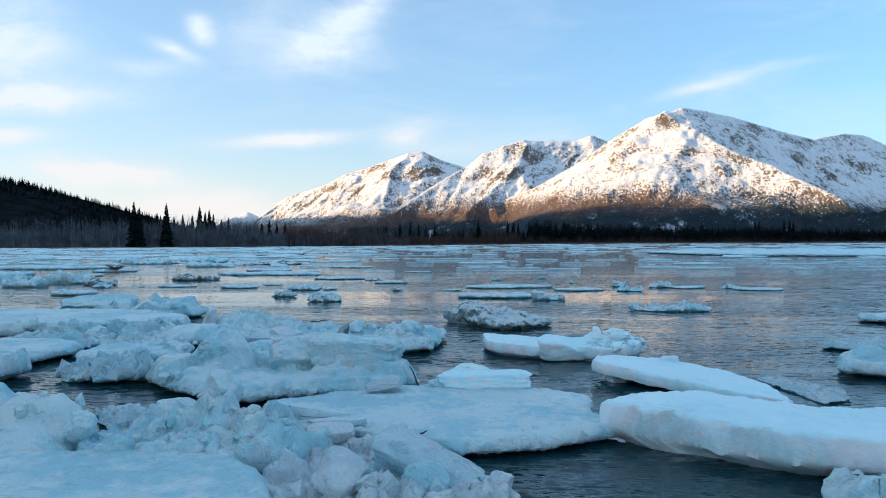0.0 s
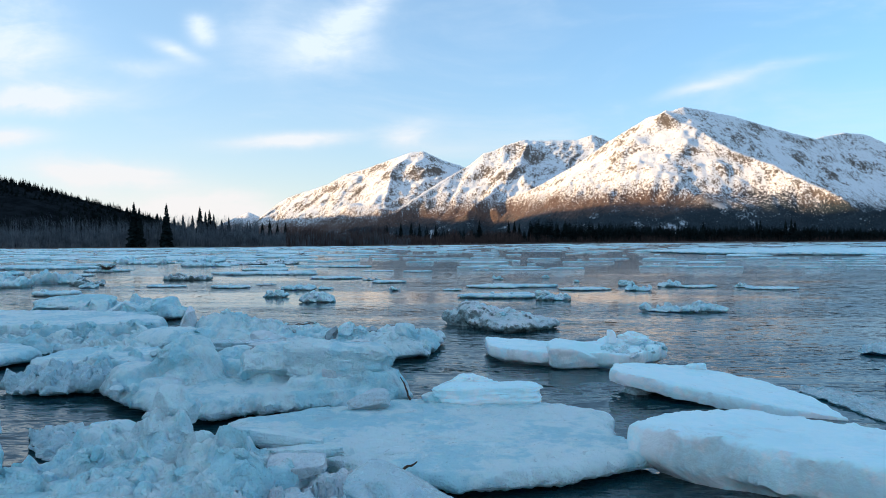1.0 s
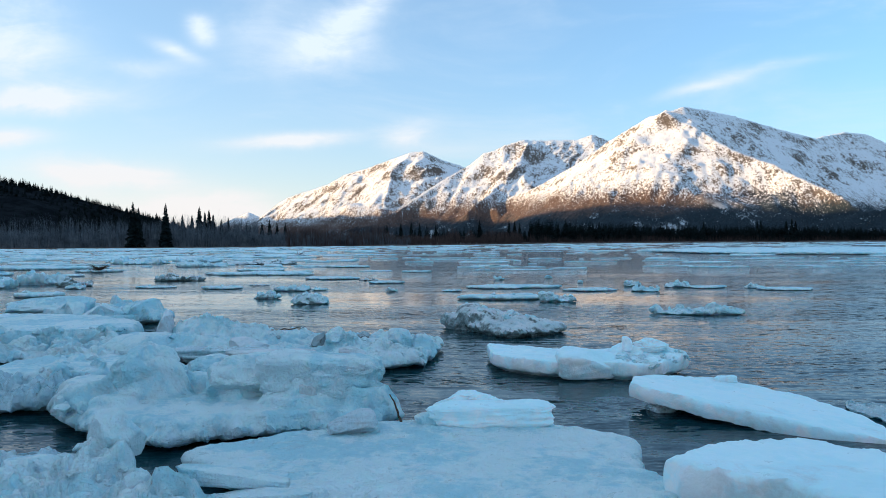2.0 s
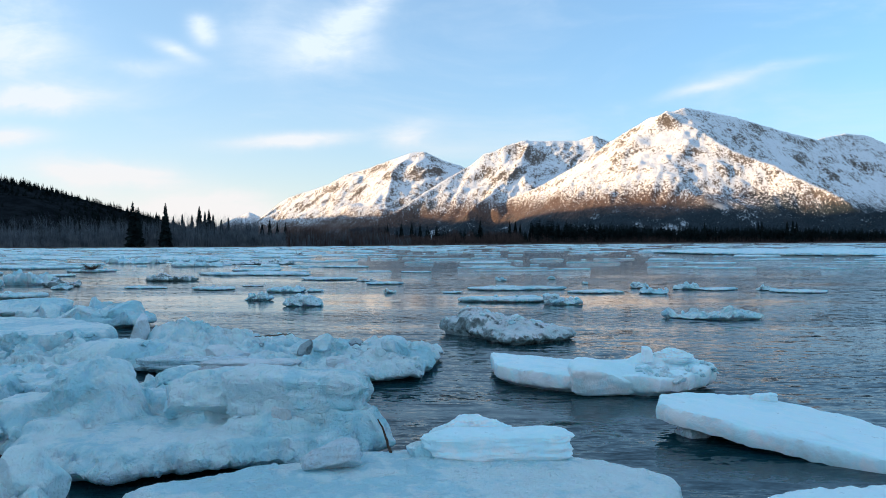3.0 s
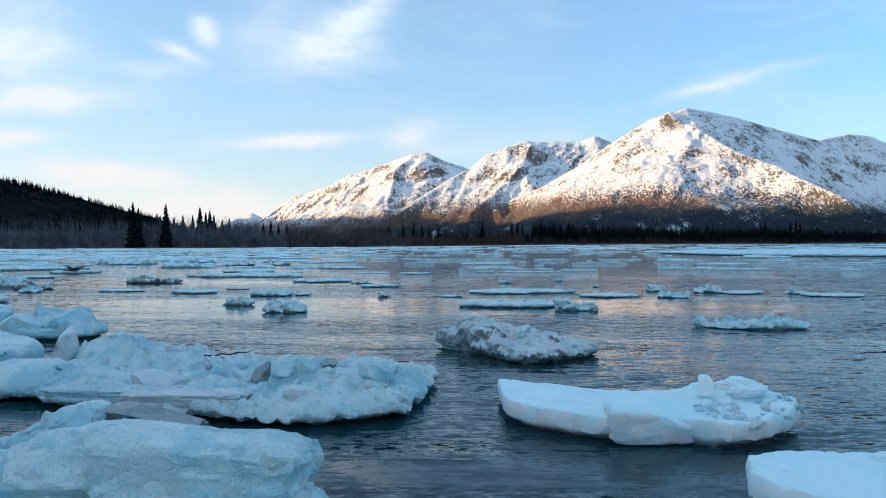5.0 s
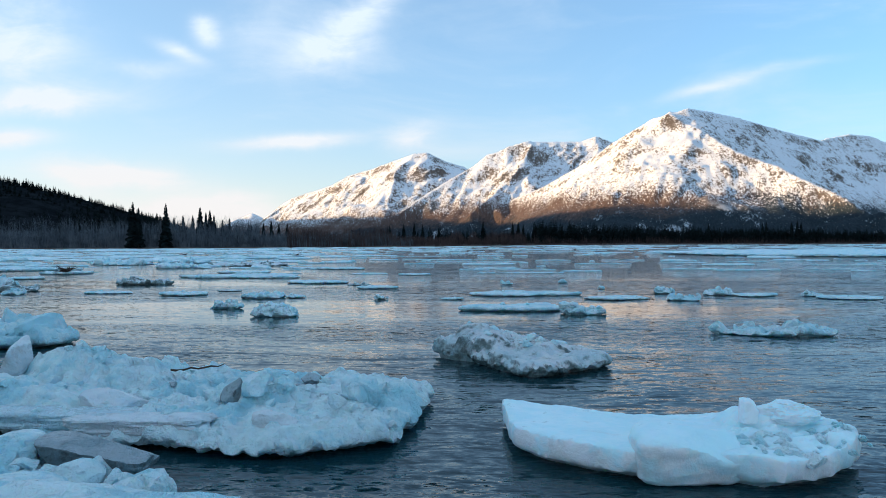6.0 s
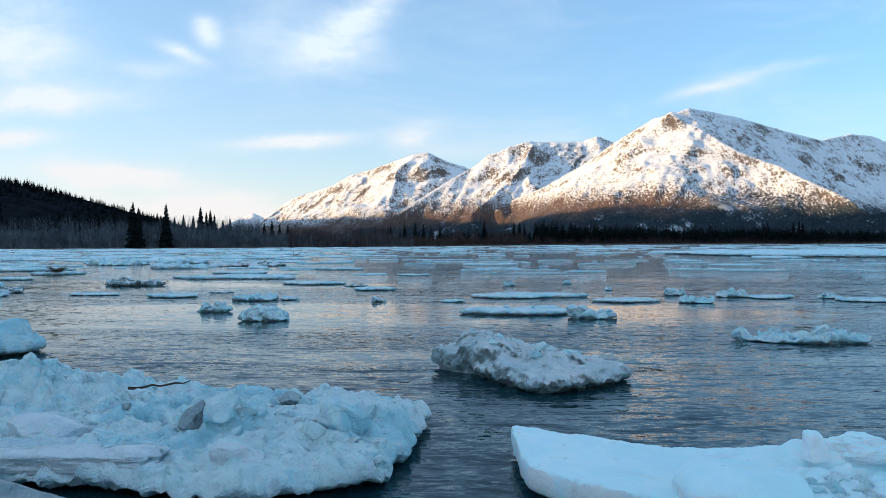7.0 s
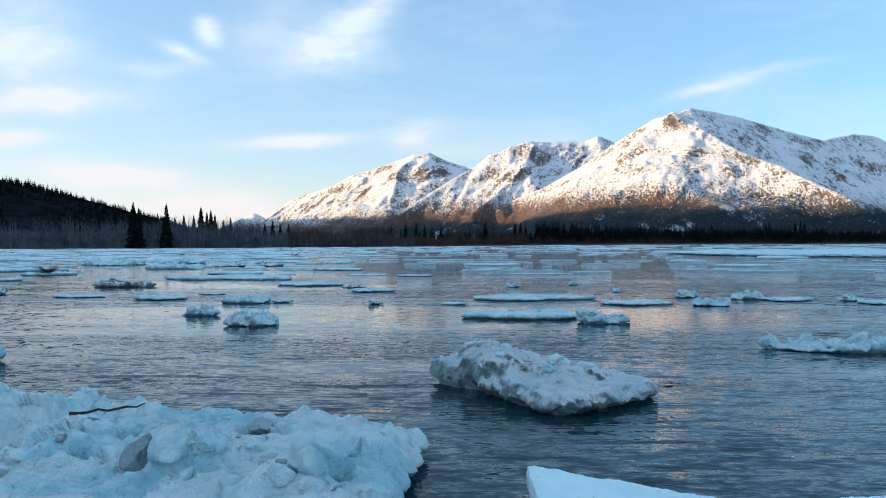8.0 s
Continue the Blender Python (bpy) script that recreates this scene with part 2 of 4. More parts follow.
def mountain_material(name, bare_from):
    """Wind-packed snow, broken rock on the steep parts, brown brush and then spruce towards the valley, its dark blue
    also painting in valley shade and haze.
    """
    m, g, shader, pos, normal = material(name)
    up = up_part(g, normal)
    s = g.node("ShaderNodeSeparateXYZ")
    g.put(pos, s.inputs[0])
    z = s.outputs[2]
    patch = g.noise(pos, 0.007, 4, 0.6)
    rough = g.noise(pos, 0.085, 7, 0.75, 0.5)
    fine = g.noise(pos, 0.30, 4, 0.7)
    bare = g.math("ADD", g.math("MULTIPLY", rough, 0.80), g.math("ADD", g.math("MULTIPLY", fine, 0.40), g.math("MULTIPLY", patch, 0.45)))
    streak = g.noise(g.scaled(pos, 1.0, 0.35, 0.30), 0.09, 5, 0.7, 0.8)
    bare = g.math("ADD", bare, g.math("MULTIPLY", g.math("SUBTRACT", streak, 0.5), 0.45))
    rock = g.ramp(g.math("SUBTRACT", bare, g.math("MULTIPLY", up, 0.45)), bare_from, bare_from + 0.10)
    rock_col = g.mix(g.ramp(fine, 0.3, 0.7), (0.060, 0.055, 0.052), (0.19, 0.165, 0.14))
    col = g.mix(rock, (0.76, 0.81, 0.86), rock_col)
    line = g.math("ADD", z, g.math("MULTIPLY", g.math("SUBTRACT", patch, 0.5), 150.0))
    line = g.math("ADD", line, g.math("MULTIPLY", g.math("SUBTRACT", rough, 0.5), 60.0))
    line = g.math("ADD", line, g.ramp(s.outputs[0], 500.0, 1300.0, 0.0, 45.0))
    line = g.math("ADD", line, g.ramp(s.outputs[0], 0.0, -900.0, 0.0, 55.0))
    brush = g.ramp(line, 90.0, 290.0, 1.0, 0.0)
    dots = g.noise(g.scaled(pos, 1, 0.6, 0.35), 0.16, 3, 0.75)
    speck = g.ramp(g.math("ADD", dots, g.math("MULTIPLY", brush, 0.42)), 0.60, 0.80)
    # spruce belt climbs to the right, its dark colour standing in for valley shade
    wood_and_shade = g.ramp(g.math("SUBTRACT", line, g.ramp(s.outputs[0], 450.0, 1200.0, 0.0, 90.0)), 70.0, 135.0, 1.0, 0.0)
    brush_col = g.mix(g.ramp(rough, 0.35, 0.65), (0.060, 0.044, 0.040), (0.135, 0.095, 0.078))
    # spruce tones blued to paint in shade and distance
    brush_col = g.mix(wood_and_shade, brush_col, g.mix(g.ramp(dots, 0.35, 0.65), (0.009, 0.018, 0.026), (0.024, 0.038, 0.050)))
    col = g.mix(speck, col, brush_col)
    clearing = g.ramp(g.math("ADD", g.noise(g.scaled(pos, 1, 0.4, 1), 0.010, 5, 0.65), g.math("MULTIPLY", dots, 0.45)), 0.80, 0.90)
    col = g.mix(g.math("MULTIPLY", g.math("MULTIPLY", clearing, wood_and_shade), 0.65), col, (0.62, 0.68, 0.74))
    g.put(col, shader.inputs["Base Color"])
    shader.inputs["Roughness"].default_value = 0.85
    shader.inputs["Specular IOR Level"].default_value = 0.2
    g.put(g.bump(g.noise(g.scaled(pos, 1, 0.5, 0.5), 0.07, 7, 0.75), 0.9, 7.0), shader.inputs["Normal"])
    return m


def plain_material(name, a, b, scale, rough=0.9, bump=0.0, distance=0.02):
    m, g, shader, pos, normal = material(name)
    n = g.noise(pos, scale, 6, 0.65)
    col = g.mix(g.ramp(n, 0.3, 0.7), a, b)
    col = g.mix(g.ramp(g.noise(pos, scale * 0.13, 3, 0.5), 0.3, 0.7, 0.0, 0.35), col, a)
    g.put(col, shader.inputs["Base Color"])
    shader.inputs["Roughness"].default_value = rough
    shader.inputs["Specular IOR Level"].default_value = 0.0
    if bump:
        g.put(g.bump(n, bump, distance), shader.inputs["Normal"])
    return m


def ground_material():
    m, g, shader, pos, normal = material("valley_ground")
    n = g.noise(pos, 0.25, 8, 0.7)
    far = g.noise(pos, 0.02, 5, 0.6)
    snow = g.ramp(g.math("ADD", n, g.math("MULTIPLY", far, 0.5)), 0.88, 1.02)
    soil = g.mix(g.noise(pos, 1.5, 5, 0.6), (0.035, 0.026, 0.020), (0.10, 0.075, 0.055))
    g.put(g.mix(snow, soil, (0.78, 0.81, 0.85)), shader.inputs["Base Color"])
    shader.inputs["Roughness"].default_value = 0.9
    g.put(g.bump(n, 0.6, 0.3), shader.inputs["Normal"])
    return m


MOUNTAIN = mountain_material("mountain_snow_and_rock", 0.505)
CRAGS = mountain_material("broken_snow_and_rock", 0.485)
GROUND = ground_material()
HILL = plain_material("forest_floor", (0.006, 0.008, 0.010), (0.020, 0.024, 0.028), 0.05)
NEEDLES = plain_material("spruce_needles", (0.006, 0.010, 0.011), (0.022, 0.031, 0.032), 0.25)
BARK = plain_material("bark", (0.045, 0.036, 0.030), (0.12, 0.10, 0.085), 3.0)
TWIGS = plain_material("bare_twigs", (0.040, 0.050, 0.062), (0.19, 0.21, 0.235), 0.35)
RED_TWIGS = plain_material("red_twigs", (0.030, 0.024, 0.024), (0.115, 0.082, 0.074), 0.3)
STICK = plain_material("dead_wood", (0.035, 0.026, 0.020), (0.11, 0.085, 0.065), 20.0, 0.85, 0.4, 0.004)

# ---- ground, water, mountains ----
SHORE = [(-3000, 150), (-400, 225), (-160, 236), (-100, 243), (-52, 285), (-20, 345), (10, 440), (76, 540), (190, 640), (540, 900), (900, 1000), (3000, 1400)]


def shore_y(x):
    xs, ys = zip(*SHORE)
    return np.interp(x, xs, ys)


def spread(lo, hi, near, count, power):
    """Coordinates from lo to hi, densest about near."""
    t = np.linspace(-1, 1, count)
    c = np.sign(t) * np.abs(t) ** power
    return np.where(c < 0, near + c * (near - lo), near + c * (hi - near))


def build_ground():
    xs, ys = spread(-4800, 4800, 0, 220, 3.0), spread(-4800, 4900, 230, 240, 2.6)
    gx, gy = np.meshgrid(xs, ys)
    p = np.stack([gx.ravel(), gy.ravel(), np.zeros(gx.size)], 1)
    edge = shore_y(p[:, 0]) + fbm(p, 0.03, 4, 0.5, 5) * 12
    inland = p[:, 1] - edge
    near_bank = -30 - p[:, 1] + fbm(p, 0.05, 3, 0.5, 8) * 3
    land = np.maximum(inland, near_bank)
    z = np.where(land > 0, np.minimum(0.15 + land * 0.05, 1.6) + np.clip(land - 400, 0, None) * 0.006, np.maximum(land * 0.05, -1.2))
    p[:, 2] = z + fbm(p, 0.09, 3, 0.5, 3) * 0.25 * (land > 2)
    me = mesh_from("ground", p, grid_faces(len(ys), len(xs)))
    tagged(link("ground", me, GROUND), "dark valley soil patched with old snow", "ground", kind="structure")


def build_water():
    xs, ys = spread(-2600, 2600, 0, 40, 2.0), spread(-400, 1500, 20, 40, 2.0)
    gx, gy = np.meshgrid(xs, ys)
    p = np.stack([gx.ravel(), gy.ravel(), np.zeros(gx.size)], 1)
    me = mesh_from("water", p, grid_faces(len(ys), len(xs)))
    tagged(link("water", me, WATER), "dark rippled river water reflecting the evening sky", "water", kind="structure")


def ridge_heights(p, lines, slope, curve=0.9, soft=16.0):
    """Height of a mountain that falls away from its ridge lines, each a row of crest places; where two lines meet they melt together."""
    each = []
    for line in lines:
        best = np.full(len(p), -1e9)
        for a, b in zip(line[:-1], line[1:]):
            a, b = np.array(a, float), np.array(b, float)
            d = b[:2] - a[:2]
            t = np.clip(((p[:, :2] - a[:2]) @ d) / (d @ d), 0, 1)
            off = np.hypot(*(p[:, :2] - (a[:2] + t[:, None] * d)).T)
            best = np.maximum(best, a[2] + t * (b[2] - a[2]) - slope * 60 * ((1 + off / 60) ** curve - 1) / curve)
        each.append(best)
    top = np.max(each, axis=0)
    return top + soft * np.log(sum(np.exp((e - top) / soft) for e in each))


def build_mountain(name, label, lines, box, step, slope, seed, fall=(0.3, 0.95), relief=34.0, curve=0.75, mat=None):
    """A mountain below its crest lines. fall: the way on the plan in which its gullies run; relief: their depth."""
    x0, y0, x1, y1 = box
    xs, ys = np.arange(x0, x1 + step, step), np.arange(y0, y1 + step, step)
    gx, gy = np.meshgrid(xs, ys)
    p = np.stack([gx.ravel(), gy.ravel(), np.zeros(gx.size)], 1)
    bend = np.stack([fbm(p, 0.005, 3, 0.5, seed), fbm(p, 0.005, 3, 0.5, seed + 9)], 1) * 75
    q = p.copy()
    q[:, :2] += bend
    base, bent = ridge_heights(p, lines, slope, curve), ridge_heights(q, lines, slope, curve)
    inner = 1 - np.exp(-crest_gap(p, lines[:1]) / 70.0)
    h = base * (1 - inner) + np.minimum(bent, base + 15) * inner
    down = (q[:, 0] * fall[0] + q[:, 1] * fall[1]) * 0.22
    across = q[:, 0] * fall[1] - q[:, 1] * fall[0]
    gully = fbm(np.column_stack([across, down, down * 0]), 0.014, 5, 0.6, seed + 3, ridged=True)
    high = np.clip(h / 220, 0.12, 1)
    gate = np.clip(0.55 + 1.5 * fbm(p, 0.003, 2, 0.5, seed + 15), 0.25, 1)
    h = h + (gully - 0.45) * relief * inner * high * gate
    crag = np.clip(fbm(p, 0.012, 4, 0.55, seed + 7) - 0.10, 0, 0.3) / 0.3
    h = h + (fbm(p, 0.015, 6, 0.62, seed + 5) * 13 + crag * fbm(p, 0.035, 4, 0.62, seed + 6, ridged=True) * 18) * (0.3 + 0.7 * inner) * high
    p[:, 2] = np.maximum(h, -30)
    me = mesh_from(name, p, grid_faces(len(ys), len(xs)))
    return tagged(link(name, me, mat or MOUNTAIN), label, "mountain", kind="structure")


def crest_gap(p, lines):
    """Distance on the plan to the nearest crest."""
    best = np.full(len(p), 1e9)
    for line in lines:
        for a, b in zip(line[:-1], line[1:]):
            a, b = np.array(a[:2], float), np.array(b[:2], float)
            d = b - a
            t = np.clip(((p[:, :2] - a) @ d) / (d @ d), 0, 1)
            best = np.minimum(best, np.hypot(*(p[:, :2] - (a + t[:, None] * d)).T))
    return best


MAIN_RIDGE = [(-354, 3487, 36), (-69, 3484, 80), (153, 3398, 199), (335, 3295, 266), (481, 3208, 346), (574, 3155, 406), (631, 3119, 446),
              (685, 3083, 482), (791, 3019, 540), (827, 2990, 543), (843, 2980, 558), (864, 2972, 552), (920, 2995, 574),
              (1059, 3100, 576), (1237, 3245, 573), (1545, 3479, 546), (1798, 3660, 529), (1929, 3748, 562), (2010, 3789, 579),
              (2148, 3825, 572), (2252, 3807, 520), (2481, 3787, 413)]
MAIN_SPUR = [(824, 2948, 547), (860, 2886, 491), (917, 2816, 438), (978, 2738, 384), (1053, 2652, 322), (1116, 2558, 269),
             (1173, 2465, 217), (1221, 2371, 163), (1253, 2278, 109)]
MIDDLE_RIDGE = [(-602, 3289, 51), (-353, 3486, 167), (-131, 3672, 329), (19, 3787, 425), (96, 3834, 494), (159, 3838, 510),
                (206, 3847, 536), (316, 3869, 566), (428, 3891, 569), (618, 3910, 572), (698, 3916, 601), (779, 3931, 575),
                (941, 3950, 532)]
MIDDLE_SPUR = [(343, 3816, 549), (270, 3672, 431), (202, 3528, 329), (126, 3402, 235), (29, 3276, 155)]
LEFT_RIDGE = [(-1539, 4760, 115), (-1400, 4691, 167), (-1267, 4631, 270), (-1179, 4589, 313), (-1029, 4512, 347), (-884, 4436, 384),
              (-762, 4368, 438), (-607, 4284, 468), (-459, 4202, 508), (-350, 4144, 534), (-257, 4114, 547), (-148, 4155, 497),
              (-48, 4201, 471), (87, 4169, 406)]
LEFT_SPUR = [(-341, 4112, 520), (-405, 4011, 459), (-439, 3846, 331), (-422, 3698, 228), (-359, 3551, 124)]
FAR_RIDGE = [(-1697, 4650, 106), (-1616, 4640, 136), (-1536, 4630, 188), (-1463, 4620, 214), (-1379, 4620, 176), (-1303, 4620, 138)]
FOOTHILL = [(820, 2000, 24), (980, 1960, 57), (1180, 1960, 95), (1560, 2000, 124)]
HILL_RIDGE = [(-1300, 780, 210), (-845, 900, 140), (-691, 900, 107), (-615, 900, 87), (-577, 900, 78), (-539, 900, 66), (-501, 900, 57), (-463, 900, 44),
              (-426, 900, 31), (-373, 900, 16), (-313, 900, 4)]
# added out of view; crest heights set where the valley shadow should end
SHADE_RANGE = [(-2800, 4800, 290), (-2650, 4200, 290), (-2450, 3300, 325), (-2350, 2650, 325), (-2300, 2000, 395), (-2250, 1600, 430), (-2200, 1000, 450), (-2200, 0, 450), (-2300, -2000, 450)]

build_ground()
build_water()
build_mountain("mountain_main", "snowy rocky mountain lit by low sun, brown brush at its foot", [MAIN_RIDGE, MAIN_SPUR, FOOTHILL], (-900, 1500, 2900, 4000), 8, 1.0, 11, (0.35, 0.9), 24, 0.85)
build_mountain("mountain_middle", "snow-streaked rocky mountain shoulder in low sun", [MIDDLE_RIDGE, MIDDLE_SPUR], (-1300, 2600, 1300, 4250), 8, 1.0, 23, (0.5, 0.85), 42, 0.85, CRAGS)
build_mountain("mountain_left", "snowy mountain with a shaded dark rock face", [LEFT_RIDGE, LEFT_SPUR], (-2000, 3000, 700, 4800), 8, 1.0, 37, (0.7, 0.7), 44, 0.85, CRAGS)
build_mountain("mountain_far", "small distant snowy peak", [FAR_RIDGE], (-1850, 4200, -1000, 4750), 12, 0.6, 41)
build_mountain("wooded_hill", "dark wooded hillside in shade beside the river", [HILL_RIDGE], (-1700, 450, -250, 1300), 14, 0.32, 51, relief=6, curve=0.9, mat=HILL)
build_mountain("shade_range", "unseen dark valley side added to shade the river and mountain feet", [SHADE_RANGE], (-3500, -2600, -1650, 4900), 60, 0.75, 61, relief=60, curve=0.9, mat=HILL)

# ---- ice floes ----
def star_outline(corners, count, seed, ragged, straight=0.55):
    """A rounded, ragged closed outline through corners, and the point it is drawn about."""
    c = np.array(corners, float)
    n = len(c)
    pts = []
    for i in range(n):
        a, b, d, e = c[i - 1], c[i], c[(i + 1) % n], c[(i + 2) % n]
        for t in np.linspace(0, 1, 24, endpoint=False):
            curve = 0.5 * ((2 * b) + (d - a) * t + (2 * a - 5 * b + 4 * d - e) * t * t + (3 * b - a - 3 * d + e) * t ** 3)
            pts.append((1 - straight) * curve + straight * (b + (d - b) * t))
    pts = np.array(pts)
    step = np.hypot(*(np.roll(pts, -1, 0) - pts).T)
    along = np.concatenate([[0], np.cumsum(step)])
    s = np.linspace(0, along[-1], count, endpoint=False)
    loop = np.vstack([pts, pts[:1]])
    out = np.stack([np.interp(s, along, loop[:, k]) for k in (0, 1)], 1)
    x, y = out.T
    x1, y1 = np.roll(out, -1, 0).T
    w = x * y1 - x1 * y
    mid = np.array([((x + x1) * w).sum(), ((y + y1) * w).sum()]) / (3 * w.sum())
    if w.sum() < 0:
        out = out[::-1]
    way = out - mid
    r = np.hypot(*way.T)
    p = np.column_stack([out, np.zeros(count)])
    jag = fbm(p, 2.2, 4, 0.55, seed) * ragged + fbm(p, 9.0, 3, 0.55, seed + 4) * ragged * 0.5
    return mid + way * (1 + jag / np.maximum(r, 0.1))[:, None], mid


def shape_of(corners, top, seed, rough=0.03, block=0.0, block_size=0.3, lumps=(), tilt=(0, 0), ragged=0.05, undercut=0.16, thick=None,
             cell=0.025, edge=0.05, side=0.03, drop=0.2, bias=None, skin=0.008, crisp=False):
    """The solid of an ice floe, uneven on top, with bulging sides and an undercut at the waterline, and the height of its top at a
    place. thick: the underside hangs that far below the top (a tilted slab). bias: (x, y, reach) keeps the broken blocks near a place."""
    size = np.ptp(np.array(corners, float), axis=0)
    around = int(np.clip(2.0 * size.sum() / cell, 40, 460))
    rings = int(np.clip(size.min() / 2 / cell, 6, 80))
    straight = 0.85 if crisp else 0.55
    out, mid = star_outline(corners, around, seed, ragged, straight)
    shares = np.linspace(0.0, 1, rings + 1)[1:] ** 0.9
    flat = np.vstack([mid + (out - mid) * s for s in shares])
    reach = np.tile(np.hypot(*(out - mid).T), rings)
    gap = (1 - np.repeat(shares, around)) * reach

    def height(p):
        z = top + tilt[0] * (p[:, 0] - mid[0]) + tilt[1] * (p[:, 1] - mid[1])
        z = z + rough * 1.3 * fbm(p, 1.3, 4, 0.55, seed + 1) + rough * 0.45 * fbm(p, 5.0, 4, 0.6, seed + 2, ridged=True)
        z = z + skin * fbm(p, 14.0, 3, 0.6, seed + 3)
        wob = 0.30 * perlin(p * 3.0, seed + 7) + 0.16 * perlin(p * 9.0, seed + 8)
        for lx, ly, rx, ry, h, sharp in lumps:
            d = np.hypot((p[:, 0] - lx) / rx, (p[:, 1] - ly) / ry)
            m = np.clip((1.0 - d + wob) * sharp, 0, 1)
            z = np.maximum(z, top + h * m * m * (3 - 2 * m) + 0.35 * (z - top))
        if block:
            amount = block
            if bias:
                amount = block * np.clip(1.4 - np.hypot(p[:, 0] - bias[0], p[:, 1] - bias[1]) / bias[2], 0, 1)
            v, joint = blocks(p + fbm(p, 3.0, 2, 0.5, seed + 6)[:, None] * 0.1, block_size, seed)
            z = z + amount * (v - 0.4) * (0.3 + 0.7 * joint)
            v, joint = blocks(p + 3.7, block_size * 0.42, seed + 1)
            z = z + amount * 0.42 * (v - 0.5) * joint
        return z

    ztop = height(np.column_stack([flat, np.zeros(len(flat))]))
    body = thick if thick else max(top, 0.08)
    ztop = ztop - np.clip(1 - gap / edge, 0, 1) ** 2.0 * body * drop
    rim = height(np.column_stack([out, np.zeros(around)])) - body * drop
    rim = np.maximum(rim, 0.03) if not thick else rim
    low = rim - thick * (1 - drop) if thick else np.zeros(around)
    rows = [np.column_stack([flat, ztop])]
    unit = (out - mid) / np.maximum(np.hypot(*(out - mid).T), 1e-6)[:, None]
    if thick:
        pushes = ((0.85, 0.5), (0.65, 0.9), (0.45, 0.9), (0.22, 0.3), (0.0, -0.9))
    elif crisp:
        pushes = ((0.96, 0.15), (0.85, 0.4), (0.65, 0.5), (0.45, 0.3), (0.32, 0.0), (0.20, -0.35), (0.08, -0.8), (-0.1, -1.3))
    else:
        pushes = ((0.88, 0.5), (0.70, 0.9), (0.55, 1.0), (0.42, 0.7), (0.30, 0.1), (0.20, -0.5), (0.08, -1.1), (-0.1, -1.6))
    for share, push in pushes:
        off = side * push if push > 0 else undercut * push
        rows.append(np.column_stack([out + unit * off, low + (rim - low) * share]))
    if thick:
        rows.append(np.column_stack([mid + (out - mid) * 0.7, low - thick * 0.05]))
    else:
        rows.append(np.column_stack([out - unit * undercut * 2.0, np.full(around, -0.14)]))
        rows.append(np.column_stack([out - unit * undercut * 3.0, np.full(around, -0.30)]))
    v = np.vstack(rows)
    start = len(flat)
    shake = np.stack([fbm(v * (1, 1, 0.45), 7.0, 5, 0.65, seed + k) for k in (11, 12, 13)], 1)
    amount = np.full(len(v), rough * 0.5 + 0.006)
    amount[start:] = side * 1.5
    blend = np.clip(1 - gap / 0.06, 0, 1)
    amount[:start] = amount[:start] * (1 - blend) + side * 1.6 * blend
    v = v + shake * amount[:, None]
    faces = grid_faces(len(v) // around, around, closed=True)
    n = len(v)
    i = np.arange(around)
    j = (i + 1) % around
    verts = np.vstack([v, [[*mid, v[:around, 2].mean()]], [[*mid, v[-around:, 2].mean()]]])
    tris = np.vstack([np.stack([np.full(around, n), i, j], 1), np.stack([np.full(around, n + 1), n - around + j, n - around + i], 1)])
    return verts, faces[:, ::-1], tris, height


def solid(name, verts, quads, tris):
    me = bpy.data.meshes.new(name)
    me.from_pydata(verts.tolist(), [], quads.tolist() + tris.tolist())
    me.polygons.foreach_set("use_smooth", np.ones(len(me.polygons), bool))
    me.update()
    me.set_sharp_from_angle(angle=radians(48))
    return me


class Floe:
    """An ice floe as a thing; what is frozen onto it are its parts."""

    def __init__(self, name, label, corners, top, seed, mat, category="ice floe", **shape):
        verts, quads, tris, self.height = shape_of(corners, top, seed, **shape)
        self.body = tagged(link(name, solid(name, verts, quads, tris), mat), label, category, "river ice floes")
        self.rng = random.Random(seed)

    def top(self, x, y):
        return float(self.height(np.array([[x, y, 0.0]]))[0])

    def chunk(self, x, y, sx, sy, sz, turn=0.0, lean=(0, 0), mat=None, kind=None, sink=0.3, name="chunk", label=""):
        me = CHUNKS[kind if kind is not None else self.rng.randrange(8)]
        ob = new(name, me)
        ob.parent = self.body
        ob.matrix_basis = pose(x, y, self.top(x, y) + sz * (0.5 - sink), lean[0], lean[1], turn) @ Matrix.Diagonal((sx, sy, sz, 1))
        ob.material_slots[0].link = "OBJECT"
        ob.material_slots[0].material = mat or self.body.data.materials[0]
        return tagged(ob, label) if label else ob

    def scatter(self, count, spots, size, flat=0.6, mat=None):
        """Lumps strewn about spots, each (x, y, spread x, spread y)."""
        for _ in range(count):
            x, y, rx, ry = self.rng.choice(spots)
            s = size[0] + (size[1] - size[0]) * self.rng.random() ** 2
            self.chunk(x + self.rng.uniform(-rx, rx), y + self.rng.uniform(-ry, ry), s * self.rng.uniform(0.8, 1.5), s * self.rng.uniform(0.7, 1.2),
                       s * self.rng.uniform(0.6, 1.0) * flat * 1.7, self.rng.uniform(0, 360), (self.rng.uniform(-18, 18), self.rng.uniform(-18, 18)), mat, sink=0.52)


